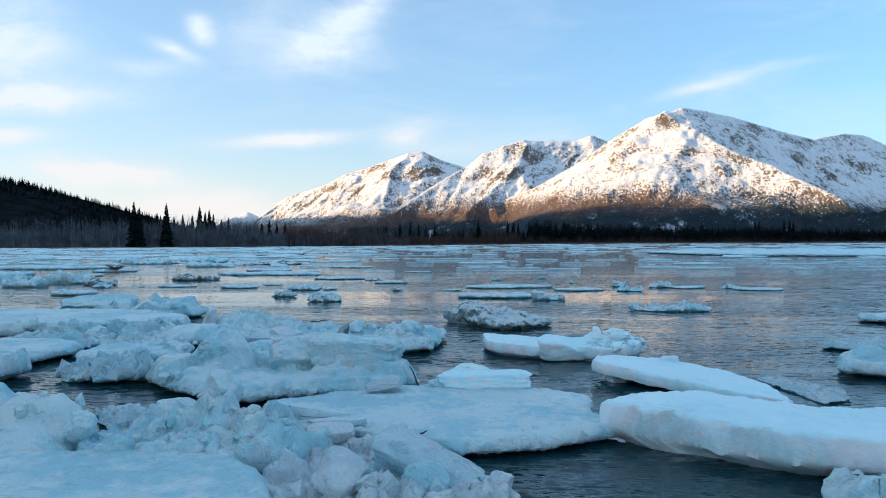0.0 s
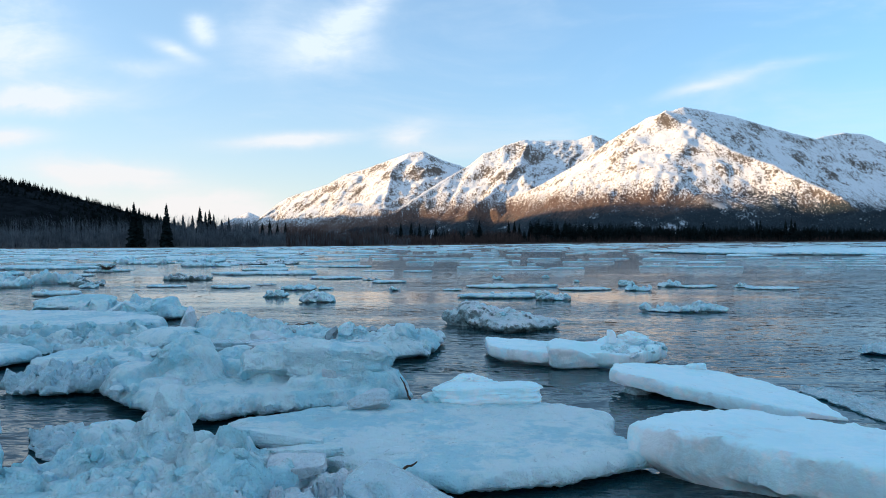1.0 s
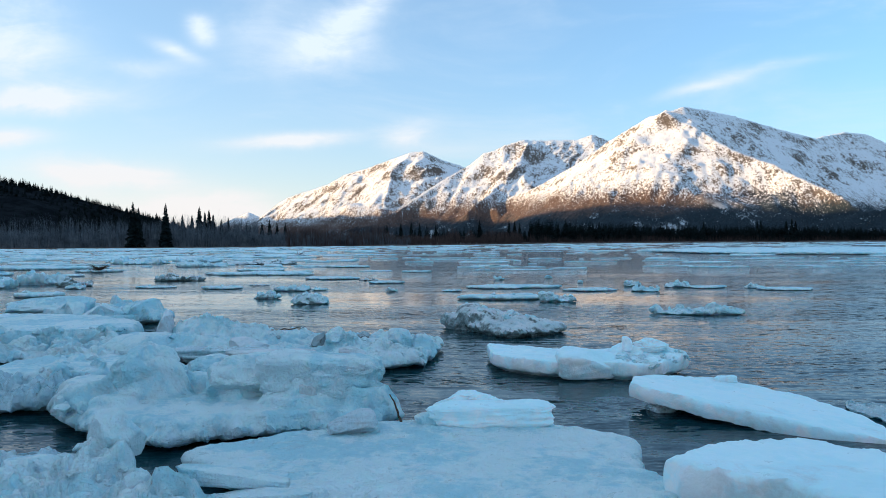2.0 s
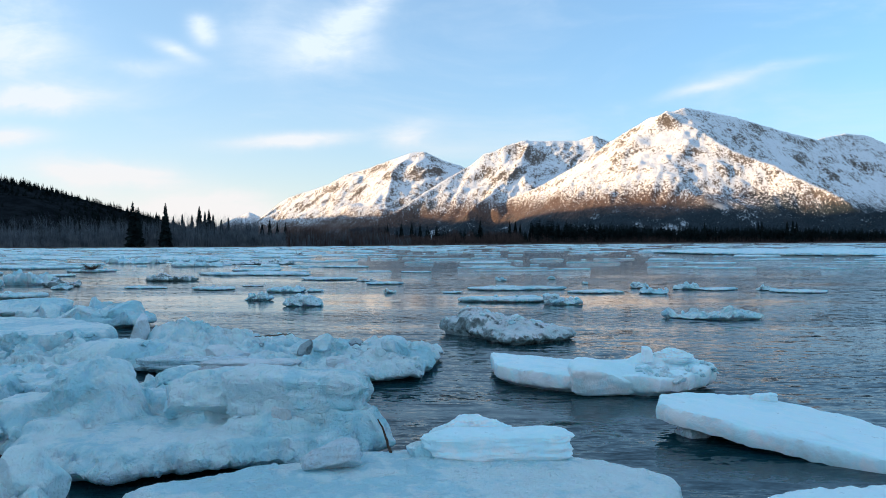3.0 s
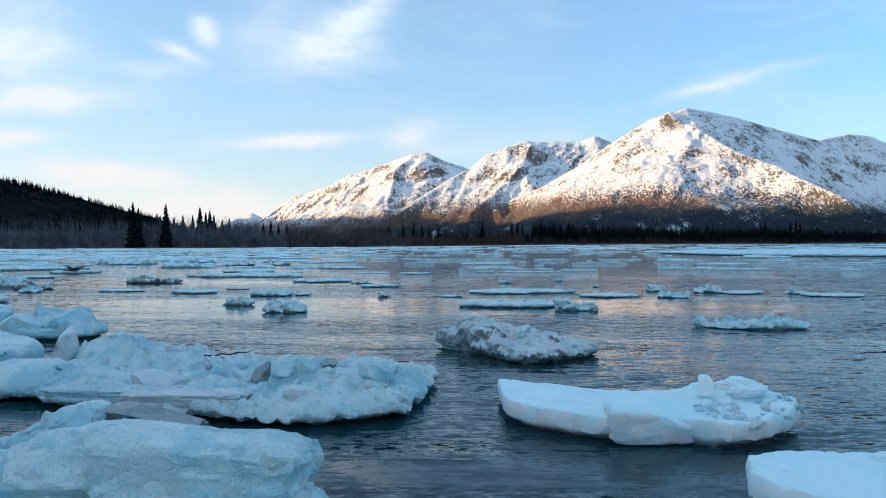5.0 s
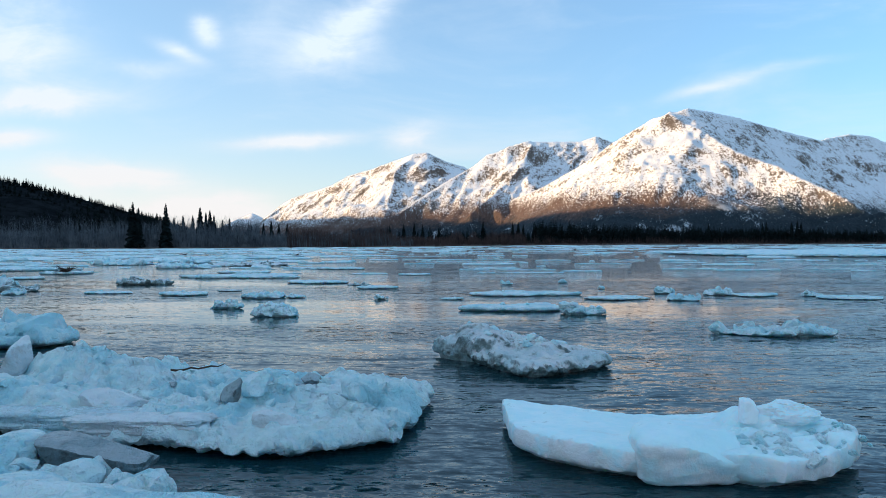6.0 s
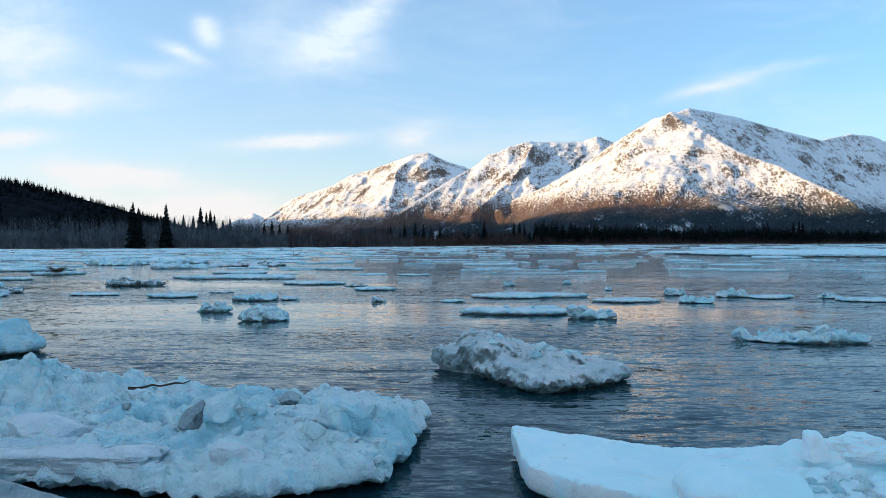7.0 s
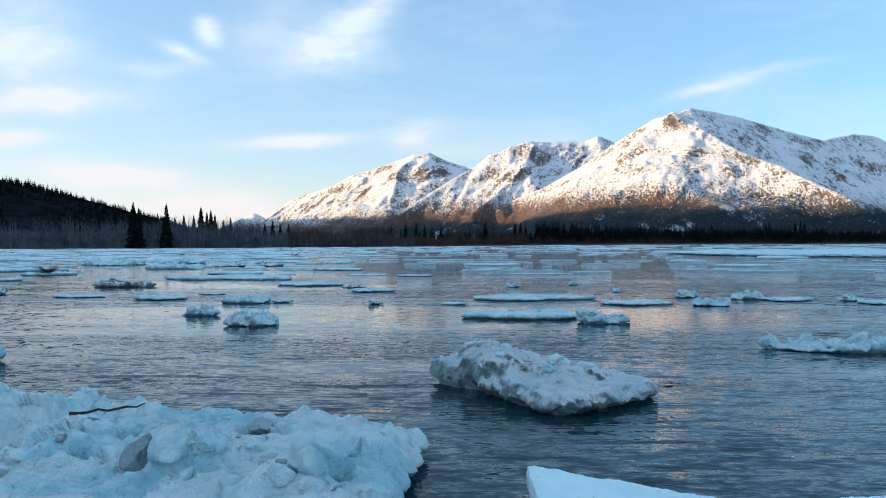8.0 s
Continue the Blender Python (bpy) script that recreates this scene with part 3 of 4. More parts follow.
def chunk_mesh(seed, n=11, power=5.0, cuts=5, rough=0.07, near=0.72):
    """A broken lump of ice, one unit across: a rounded box with a few flats broken off and a pitted skin."""
    rng = random.Random(seed)
    a = np.linspace(-1, 1, n)
    gx, gy = np.meshgrid(a, a)
    u, v, w = gx.ravel(), gy.ravel(), np.ones(n * n)
    sides = [(u, v, w), (v, u, -w), (w, u, v), (-w, v, u), (v, w, u), (u, -w, v)]
    p = np.vstack([np.stack(s, 1) for s in sides])
    faces = np.vstack([grid_faces(n, n) + k * n * n for k in range(6)])
    p = p / (np.abs(p) ** power).sum(1)[:, None] ** (1 / power)
    for _ in range(cuts):
        d = Vector((rng.uniform(-1, 1), rng.uniform(-1, 1), rng.uniform(-0.4, 1))).normalized()
        d, far = np.array(d), rng.uniform(near, 1.0)
        over = np.clip(p @ d - far, 0, None)
        p = p - over[:, None] * d
    p = p + np.stack([fbm(p, 1.4, 4, 0.6, seed * 7 + k) for k in range(3)], 1) * rough * 2.2
    p = p * (1 + fbm(p, 3.0, 4, 0.6, seed + 50, ridged=True) * rough * 0.8)[:, None]
    bm = bmesh.new()
    vs = [bm.verts.new(c) for c in p * 0.5]
    for f in faces:
        bm.faces.new([vs[k] for k in f])
    bmesh.ops.remove_doubles(bm, verts=bm.verts, dist=0.002)
    bmesh.ops.recalc_face_normals(bm, faces=bm.faces)
    me = bpy.data.meshes.new("chunk")
    bm.to_mesh(me)
    bm.free()
    me.polygons.foreach_set("use_smooth", np.ones(len(me.polygons), bool))
    me.set_sharp_from_angle(angle=radians(32))
    me.materials.append(SNOW_ICE)
    return me


# eight small lumps, then larger blocks and a thin plate
CHUNKS = [chunk_mesh(s, 13, 6.0, 11, 0.05, 0.45) for s in range(1, 9)]
BLOCK, BOULDER, PLATE, LONG, HUMMOCK, CAKE, CUBE = range(8, 15)
CHUNKS += [chunk_mesh(21, 24, 5.0, 5, 0.10), chunk_mesh(22, 22, 2.6, 5, 0.10), chunk_mesh(23, 16, 8.0, 3, 0.05), chunk_mesh(24, 26, 5.5, 6, 0.09),
           chunk_mesh(25, 26, 2.4, 8, 0.13), chunk_mesh(26, 24, 4.0, 5, 0.12), chunk_mesh(27, 18, 6.0, 3, 0.05, 0.85)]


def stick(name, label, a, b, thick, seed):
    """A bent, knotty twig from a to b."""
    rng = random.Random(seed)
    a, b = Vector(a), Vector(b)
    bm = bmesh.new()
    rings = []
    axis = (b - a).normalized()
    side = axis.cross(Vector((0, 0.3, 1))).normalized()
    other = axis.cross(side)
    for i in range(9):
        t = i / 8
        mid = a.lerp(b, t) + (side * rng.uniform(-1, 1) + other * rng.uniform(-1, 1)) * (b - a).length * 0.025
        r = thick * (1 - 0.6 * t) * rng.uniform(0.85, 1.2)
        rings.append([bm.verts.new(mid + (side * math.cos(k * math.tau / 6) + other * math.sin(k * math.tau / 6)) * r) for k in range(6)])
    for lo, hi in zip(rings[:-1], rings[1:]):
        for k in range(6):
            bm.faces.new((lo[k], lo[(k + 1) % 6], hi[(k + 1) % 6], hi[k]))
    bm.faces.new(rings[0][::-1])
    bm.faces.new(rings[-1])
    me = bpy.data.meshes.new(name)
    bm.to_mesh(me)
    bm.free()
    return tagged(link(name, me, STICK), label, "stick")


# the wide flat floe in the middle, with a long block frozen on its far side
f = Floe("ice_floe", "wide flat snow-covered ice floe with a soft thawing rim",
         [(-1.32, 5.93), (-0.65, 6.35), (0.12, 6.62), (0.88, 6.6), (1.40, 6.2), (1.36, 5.64), (1.50, 5.25), (0.98, 4.9), (0.56, 4.76), (0.26, 4.74),
          (-0.1, 4.89), (-0.55, 5.05), (-0.72, 5.36), (-0.95, 5.53)], 0.12, 101, SNOW_ICE, rough=0.018, side=0.028, edge=0.05, drop=0.14, skin=0.004, cell=0.02)
f.chunk(0.54, 6.58, 0.80, 0.36, 0.17, 0, mat=SLAB_ICE, kind=LONG, sink=0.22, name="block", label="long snow-white block of ice")
f.chunk(0.42, 6.66, 0.50, 0.28, 0.21, 12, mat=SLAB_ICE, kind=HUMMOCK, sink=0.22)
f.chunk(0.20, 6.52, 0.30, 0.24, 0.10, 40)
f.chunk(-0.36, 6.26, 0.29, 0.16, 0.13, 5, (12, -8), TAN_ICE, BLOCK, 0.1, "block", "grey silty wedge of ice")
f.scatter(9, [(1.05, 5.02, 0.4, 0.1), (0.4, 4.9, 0.6, 0.05), (-0.3, 5.1, 0.4, 0.06)], (0.04, 0.11), 0.5)
f.scatter(6, [(0.2, 5.6, 0.9, 0.5)], (0.02, 0.05), 0.5)

# the thick slab with a squared block on its near side and rubble at one end
f = Floe("ice_floe", "thick flat ice slab with a squared block and rubble frozen on",
         [(0.63, 9.86), (1.0, 9.64), (1.45, 9.44), (2.1, 9.48), (2.6, 9.3), (2.64, 9.0), (2.54, 8.83), (2.3, 8.62), (2.0, 8.5), (1.79, 8.58), (1.28, 8.62), (0.93, 8.83), (0.65, 9.1)],
         0.18, 102, SLAB_ICE, rough=0.010, side=0.02, ragged=0.03, edge=0.02, drop=0.05, block=0.10, block_size=0.16, bias=(2.3, 8.95, 0.40), skin=0.003, crisp=True, undercut=0.12,
         cell=0.02, lumps=[(2.25, 9.25, 0.34, 0.14, 0.07, 3.0)])
f.chunk(1.55, 8.76, 0.56, 0.42, 0.26, 2, (9, 0), SLAB_ICE, CUBE, 0.60, name="block", label="squared smooth white block of ice")
f.chunk(2.05, 9.12, 0.10, 0.10, 0.15, 15, kind=CUBE, sink=-0.35, name="block", label="small upright white block of ice")
f.chunk(2.32, 9.18, 0.34, 0.2, 0.13, -10, kind=HUMMOCK, sink=0.3)
f.scatter(70, [(2.2, 8.8, 0.28, 0.2), (2.42, 8.95, 0.2, 0.14), (2.05, 8.68, 0.16, 0.12)], (0.03, 0.10), 0.5, SNOW_ICE)

# the broad rough floe
f = Floe("ice_floe", "broad rough ice floe strewn with frozen rubble",
         [(-3.2, 9.75), (-3.5, 10.5), (-3.9, 11.6), (-2.7, 11.5), (-1.36, 11.05), (-0.51, 10.95), (0.02, 10.53), (-0.05, 9.73), (-0.11, 9.28), (-0.69, 8.98), (-1.38, 9.08), (-2.47, 9.30)],
         0.14, 103, SNOW_ICE, rough=0.045, block=0.07, block_size=0.18, side=0.05, ragged=0.08, skin=0.022, cell=0.02,
         lumps=[(-3.0, 10.85, 0.55, 0.40, 0.22, 1.4), (-2.5, 10.75, 0.45, 0.35, 0.12, 1.8), (-1.95, 10.3, 0.35, 0.3, 0.07, 2.0), (-3.3, 10.1, 0.35, 0.3, 0.10, 2.0),
                (-1.1, 9.95, 0.25, 0.2, 0.10, 2.5), (-0.5, 9.6, 0.30, 0.2, 0.08, 2.0), (-2.6, 9.7, 0.4, 0.25, 0.10, 2.0), (-0.2, 10.2, 0.2, 0.3, 0.07, 2.0)])
f.chunk(-3.62, 10.9, 0.20, 0.5, 0.34, 20, (10, 25), TAN_ICE, PLATE, 0.2, "plate", "silt-stained plate of ice on edge")
f.chunk(-0.40, 9.78, 0.25, 0.22, 0.25, 25, (4, -6), kind=CUBE, sink=0.12, name="block", label="rounded snow-white block of ice")
f.chunk(-0.42, 9.58, 0.20, 0.16, 0.16, 45, kind=0, sink=0.2)
f.chunk(-1.34, 9.9, 0.17, 0.13, 0.20, 30, (0, 15), GRIT_ICE, 5, 0.25, label="silt-grey lump of ice")
f.chunk(-1.16, 9.86, 0.24, 0.2, 0.18, 70, kind=5, sink=0.2)
f.chunk(-0.93, 10.5, 0.20, 0.16, 0.11, 10, (0, 0), GRIT_ICE, 6, 0.2, label="silt-grey lump of ice")
f.chunk(-2.35, 9.42, 1.1, 0.34, 0.12, -6, (3, 0), CLEAR_ICE, LONG, 0.78, "plate", "grey worn ledge of bare ice")
f.chunk(-1.75, 9.30, 0.9, 0.30, 0.12, -4, (4, 0), TAN_ICE, LONG, 0.75, "plate", "grey silty ledge of ice")
f.chunk(-2.05, 9.62, 0.5, 0.3, 0.16, 20, (0, 5), TAN_ICE, 4, 0.5, label="grey wet lump of ice")
f.chunk(-0.85, 9.22, 0.28, 0.18, 0.09, 5, (8, 0), TAN_ICE, 3, 0.4)
f.scatter(150, [(-2.4, 10.3, 0.8, 0.7), (-1.0, 10.3, 0.9, 0.5), (-1.2, 9.5, 1.0, 0.3), (-2.2, 9.7, 0.5, 0.4), (-0.6, 9.8, 0.5, 0.6)], (0.03, 0.16), 0.5)
f.scatter(9, [(-1.2, 10.1, 1.0, 0.6), (-2.3, 9.9, 0.7, 0.5), (-0.4, 9.5, 0.3, 0.3)], (0.03, 0.09), 0.4, GRIT_ICE)

f = Floe("ice_block", "rounded block of ice wedged beside the broad floe", [(-3.95, 9.85), (-3.9, 10.5), (-3.3, 10.5), (-3.0, 10.1), (-3.2, 9.72), (-3.6, 9.7)], 0.24, 113, SNOW_ICE, rough=0.05, edge=0.2, drop=0.5)

# the big lumpy block
f = Floe("ice_block", "lumpy raised block of snow-white river ice",
         [(-2.92, 7.25), (-2.5, 7.55), (-1.69, 7.5), (-1.02, 7.5), (-0.49, 7.25), (-0.16, 6.85), (-0.40, 6.60), (-1.05, 6.46), (-1.43, 6.27), (-1.62, 6.2), (-2.21, 6.5), (-2.61, 6.82)],
         0.19, 104, SNOW_ICE, rough=0.035, side=0.05, edge=0.08, drop=0.3, ragged=0.08, cell=0.02, skin=0.012,
         lumps=[(-2.08, 7.05, 0.34, 0.34, 0.30, 1.5), (-2.50, 7.0, 0.32, 0.30, 0.13, 2.2), (-1.72, 7.30, 0.46, 0.16, 0.12, 2.0), (-1.30, 7.10, 0.28, 0.24, 0.12, 2.0),
                (-0.66, 7.02, 0.44, 0.32, 0.18, 2.0), (-0.98, 7.24, 0.36, 0.18, 0.18, 2.0), (-0.36, 6.88, 0.20, 0.22, 0.12, 3.0), (-0.85, 6.78, 0.30, 0.14, 0.07, 4.0), (-2.15, 6.72, 0.22, 0.14, 0.07, 3.0)])
f.chunk(-1.28, 7.10, 0.58, 0.44, 0.34, 8, (0, 3), kind=BLOCK, sink=0.48, name="block", label="squared white block of ice")
f.chunk(-0.72, 7.02, 0.86, 0.50, 0.34, -6, (2, 4), kind=LONG, sink=0.55, name="block", label="broad white block of ice")
f.chunk(-2.08, 7.05, 0.48, 0.40, 0.40, 30, (5, -6), kind=CAKE, sink=0.85, name="block", label="leaning white block of ice")
f.chunk(-0.75, 6.74, 0.13, 0.10, 0.07, 20, (0, 10), kind=1, mat=TAN_ICE)
f.scatter(18, [(-0.7, 6.9, 0.4, 0.2), (-1.1, 7.2, 0.4, 0.15), (-2.3, 6.8, 0.4, 0.15)], (0.05, 0.14), 0.6)

# rubble in the gap between the big block and the broad floe
f = Floe("ice_rubble", "low rubble of broken ice with a dark silty slab on it", [(-2.7, 8.2), (-2.6, 8.95), (-2.05, 8.9), (-1.62, 8.66), (-1.36, 8.62), (-1.12, 8.35), (-1.3, 8.0), (-2.5, 7.85)],
         0.05, 127, SNOW_ICE, category="ice rubble", block=0.12, block_size=0.2, rough=0.03)
f.chunk(-1.68, 8.62, 0.66, 0.24, 0.13, -4, (4, 3), DARK_ICE, PLATE, 0.1, "plate", "dark silty slab of ice")
f.chunk(-2.18, 8.62, 0.36, 0.3, 0.2, 20, kind=BLOCK, sink=0.3)
f.chunk(-1.62, 8.36, 0.24, 0.18, 0.14, 50, kind=BOULDER, sink=0.3)
f.scatter(36, [(-2.2, 8.5, 0.3, 0.3), (-1.5, 8.35, 0.3, 0.15), (-1.9, 8.3, 0.4, 0.2)], (0.06, 0.18), 0.6)

# the dirty lump
f = Floe("ice_floe", "dirt-streaked ragged lump of ice with a snowy cap",
         [(0.08, 12.95), (0.36, 13.3), (0.82, 13.3), (1.38, 12.9), (1.75, 12.4), (1.84, 12.21), (1.61, 11.97), (1.24, 11.64), (0.93, 11.55), (0.71, 11.84), (0.36, 12.43), (0.01, 12.72)],
         0.15, 105, DIRTY_ICE, rough=0.045, block=0.05, block_size=0.2, lumps=[(0.62, 12.65, 0.62, 0.5, 0.15, 1.3), (0.42, 12.8, 0.3, 0.3, 0.17, 1.6), (1.1, 12.45, 0.45, 0.3, 0.08, 1.5)], tilt=(-0.05, 0.05), side=0.05, undercut=0.05, skin=0.02, cell=0.02)
f.scatter(40, [(0.70, 12.65, 0.45, 0.35), (0.45, 12.9, 0.25, 0.2), (1.1, 12.5, 0.3, 0.2)], (0.05, 0.17), 0.4, SNOW_ICE)

# the smooth slab
f = Floe("ice_slab", "thick smooth snow-topped ice slab with rounded rim",
         [(1.36, 5.25), (1.7, 5.5), (2.11, 5.57), (2.38, 5.38), (2.85, 5.1), (4.2, 4.9), (4.3, 3.9), (2.82, 4.2), (2.56, 4.31), (2.35, 4.4), (2.08, 4.6), (1.8, 4.86), (1.5, 5.05)],
         0.29, 106, SLAB_ICE, rough=0.014, side=0.03, edge=0.03, drop=0.07, ragged=0.05, undercut=0.18, skin=0.003, crisp=True, cell=0.02)

# the slab that leans out of the water
f = Floe("ice_slab", "tilted ice slab lifted clear of the water at one end",
         [(1.70, 7.42), (1.80, 7.70), (2.2, 7.93), (2.65, 8.02), (3.15, 7.7), (3.36, 7.1), (3.3, 6.42), (2.75, 6.62), (2.21, 6.94), (1.85, 7.22)],
         0.115, 110, SLAB_ICE, rough=0.010, thick=0.15, tilt=(-0.115, 0.02), side=0.016, ragged=0.03, edge=0.02, drop=0.06, skin=0.003, crisp=True)
f.chunk(1.97, 7.42, 0.26, 0.2, 0.22, 20, mat=TAN_ICE, kind=CAKE, sink=1.12, label="grey block of ice under the slab")
f.chunk(2.62, 7.92, 0.20, 0.10, 0.07, 10, kind=LONG, sink=0.3)

# floes and rubble on the near left
f = Floe("ice_floe", "large flat snow-covered floe", [(-8.5, 12.4), (-6.46, 12.5), (-5.2, 12.2), (-4.2, 11.4), (-4.0, 10.85), (-4.3, 10.4), (-5.79, 10.3), (-8.5, 10.4)], 0.27, 107, SNOW_ICE, rough=0.03)
f.scatter(22, [(-4.6, 10.45, 0.6, 0.12), (-6.0, 10.32, 0.8, 0.1)], (0.08, 0.22), 0.6)
f = Floe("ice_floe", "tumbled floe of broken ice", [(-7.6, 13.6), (-7.9, 15.2), (-6.0, 15.0), (-4.78, 13.8), (-5.0, 13.25), (-5.86, 13.2)], 0.12, 108, SNOW_ICE, block=0.2, rough=0.05, block_size=0.5)
f.chunk(-7.0, 13.9, 1.3, 0.8, 0.34, 10, kind=BLOCK, sink=0.1)
f.scatter(22, [(-6.4, 14.0, 1.0, 0.5), (-5.5, 13.7, 0.5, 0.3)], (0.2, 0.6), 0.6)
f = Floe("ice_floe", "flat smooth snow-covered floe", [(-3.6, 4.25), (-2.37, 4.22), (-1.4, 4.28), (-1.0, 4.2), (-0.72, 3.86), (-0.58, 3.43), (-0.67, 2.6), (-3.6, 2.6)], 0.2, 109, SNOW_ICE, rough=0.02)
f = Floe("ice_floe", "ridge of jumbled snowy ice rubble", [(-2.05, 4.5), (-1.85, 5.15), (-1.62, 5.65), (-1.25, 5.3), (-0.85, 4.98), (-0.50, 4.92), (-0.50, 4.6), (-0.7, 4.22), (-1.3, 4.2), (-1.9, 4.2)],
         0.18, 111, SNOW_ICE, block=0.15, block_size=0.24, rough=0.06, skin=0.014,
         lumps=[(-1.5, 5.35, 0.2, 0.2, 0.14, 2.0), (-1.55, 4.95, 0.3, 0.2, 0.14, 2.0), (-1.0, 4.75, 0.3, 0.16, 0.10, 2.0)])
f.chunk(-1.48, 5.5, 0.32, 0.26, 0.22, 30, (0, 15), kind=4)
f.chunk(-1.6, 5.12, 0.5, 0.3, 0.24, 35, (10, 15), kind=3)
f.chunk(-0.72, 5.02, 0.52, 0.2, 0.08, 8, (-12, 6), kind=PLATE, sink=-0.3, name="plate", label="thin plate of ice")
f.chunk(-0.52, 4.88, 0.40, 0.2, 0.08, 14, (-12, -4), kind=PLATE, sink=-0.3, name="plate", label="thin plate of ice")
f.scatter(70, [(-1.5, 5.0, 0.3, 0.4), (-1.0, 4.7, 0.4, 0.25), (-1.6, 4.5, 0.4, 0.2)], (0.04, 0.13), 0.55)
f = Floe("ice_block", "snowy mound of weathered ice", [(-3.6, 5.2), (-3.1, 5.6), (-2.52, 5.2), (-2.12, 4.57), (-2.08, 4.2), (-3.6, 4.1)], 0.26, 112, SNOW_ICE, rough=0.07, lumps=[(-2.5, 4.75, 0.4, 0.4, 0.14, 1.5), (-3.1, 4.9, 0.45, 0.4, 0.18, 1.5)], edge=0.2, drop=0.4)
f.chunk(-2.03, 4.38, 0.17, 0.17, 0.17, 0, kind=BOULDER)
f.scatter(14, [(-2.6, 4.7, 0.5, 0.3)], (0.05, 0.14), 0.6)
f = Floe("ice_rubble", "heap of silt-stained broken ice with clear plates", [(-0.80, 4.3), (-0.62, 4.85), (-0.33, 4.75), (-0.07, 4.55), (0.36, 4.2), (0.60, 3.8), (0.44, 3.2), (-0.56, 3.2)],
         0.10, 115, TAN_ICE, category="ice rubble", block=0.12, block_size=0.16, rough=0.03)
f.chunk(0.14, 4.14, 0.66, 0.34, 0.10, -25, (8, 12), CLEAR_ICE, PLATE, 0.0, "plate", "clear dark plate of ice")
f.chunk(-0.02, 4.12, 0.26, 0.16, 0.26, -20, (0, 20), CLEAR_ICE, 3, 0.2, label="glassy clear lump of ice")
f.chunk(-0.52, 4.68, 0.30, 0.2, 0.10, 10, (10, -14), TAN_ICE, PLATE, -0.1, "plate", "tan silty plate of ice")
f.chunk(-0.25, 3.85, 0.36, 0.3, 0.24, 40, (0, 10), TAN_ICE, 2)
f.chunk(0.16, 3.88, 0.24, 0.2, 0.18, 10, (0, 0), SNOW_ICE, BOULDER)
f.scatter(40, [(-0.3, 4.1, 0.3, 0.4), (0.1, 3.9, 0.3, 0.25), (0.5, 3.85, 0.12, 0.15)], (0.05, 0.15), 0.7, TAN_ICE)
f.scatter(20, [(0.4, 3.85, 0.2, 0.2), (0.0, 4.2, 0.3, 0.3)], (0.06, 0.16), 0.8, SNOW_ICE)
f = Floe("ice_floe", "low snowy floe with an undercut edge", [(-7.0, 9.4), (-5.18, 9.4), (-4.56, 8.9), (-4.7, 8.55), (-4.78, 8.1), (-5.4, 7.9), (-7.0, 8.0)], 0.16, 116, SNOW_ICE, undercut=0.25, rough=0.03)
f = Floe("ice_floe", "grey worn slab of ice", [(-4.39, 8.54), (-4.2, 9.1), (-3.6, 9.4), (-3.2, 9.1), (-3.2, 8.4), (-4.15, 8.3)], 0.13, 117, SNOW_ICE, rough=0.04)
f.scatter(18, [(-3.6, 9.0, 0.5, 0.25), (-3.5, 8.5, 0.3, 0.2)], (0.07, 0.22), 0.6)
f = Floe("ice_floe", "glassy candled brash ice", [(-3.95, 7.35), (-3.9, 7.8), (-3.2, 8.0), (-2.85, 7.8), (-2.85, 7.25), (-3.41, 7.11)], 0.10, 118, CLEAR_ICE, block=0.14, block_size=0.14, rough=0.04)
f.scatter(40, [(-3.35, 7.5, 0.45, 0.25)], (0.06, 0.18), 0.9, CLEAR_ICE)
f = Floe("ice_block", "ragged white lump of ice at the water's edge", [(-5.4, 7.1), (-5.2, 7.9), (-4.5, 7.7), (-4.35, 7.3), (-4.7, 6.9)], 0.2, 119, SNOW_ICE, block=0.12, block_size=0.25, rough=0.05)
f.scatter(10, [(-4.8, 7.4, 0.3, 0.25)], (0.12, 0.3), 0.7)
f = Floe("ice_floe", "band of brash ice between larger floes", [(-6.2, 9.75), (-5.6, 10.2), (-4.2, 10.25), (-3.5, 9.8), (-3.7, 9.45), (-4.8, 9.5)], 0.09, 120, SNOW_ICE, block=0.16, block_size=0.2, rough=0.05)
f.scatter(40, [(-4.4, 9.85, 0.7, 0.2), (-5.3, 9.9, 0.6, 0.15)], (0.07, 0.2), 0.7)
f = Floe("ice_floe", "dark slushy ice against the floes", [(-2.75, 5.9), (-2.3, 6.15), (-1.7, 5.85), (-1.75, 5.4), (-2.3, 5.35)], 0.025, 121, CLEAR_ICE, block=0.07, block_size=0.12, rough=0.02)

# ice at the water's right-hand side
f = Floe("ice_floe", "snow-capped lump of ice with a dark waterline", [(4.42, 7.7), (4.7, 8.25), (5.3, 8.3), (5.6, 7.8), (5.0, 7.4)], 0.17, 122, SNOW_ICE, rough=0.05, block=0.08)
f = Floe("ice_floe", "thin dark sheet of brash ice", [(5.15, 9.6), (5.6, 10.1), (6.6, 10.0), (6.4, 9.4), (5.5, 9.3)], 0.05, 123, CLEAR_ICE, block=0.06, block_size=0.15)
f = Floe("ice_floe", "lone rounded cake of ice", [(7.45, 12.8), (7.6, 13.1), (8.3, 13.1), (8.4, 12.7), (7.8, 12.5)], 0.13, 124, SNOW_ICE)
f = Floe("ice_floe", "low floe of wet grey slush", [(3.42, 7.4), (3.55, 7.6), (3.75, 7.4), (3.95, 6.95), (3.85, 6.55), (3.55, 6.4), (3.5, 6.9)], 0.008, 125, CLEAR_ICE, block=0.03, block_size=0.1, rough=0.012)
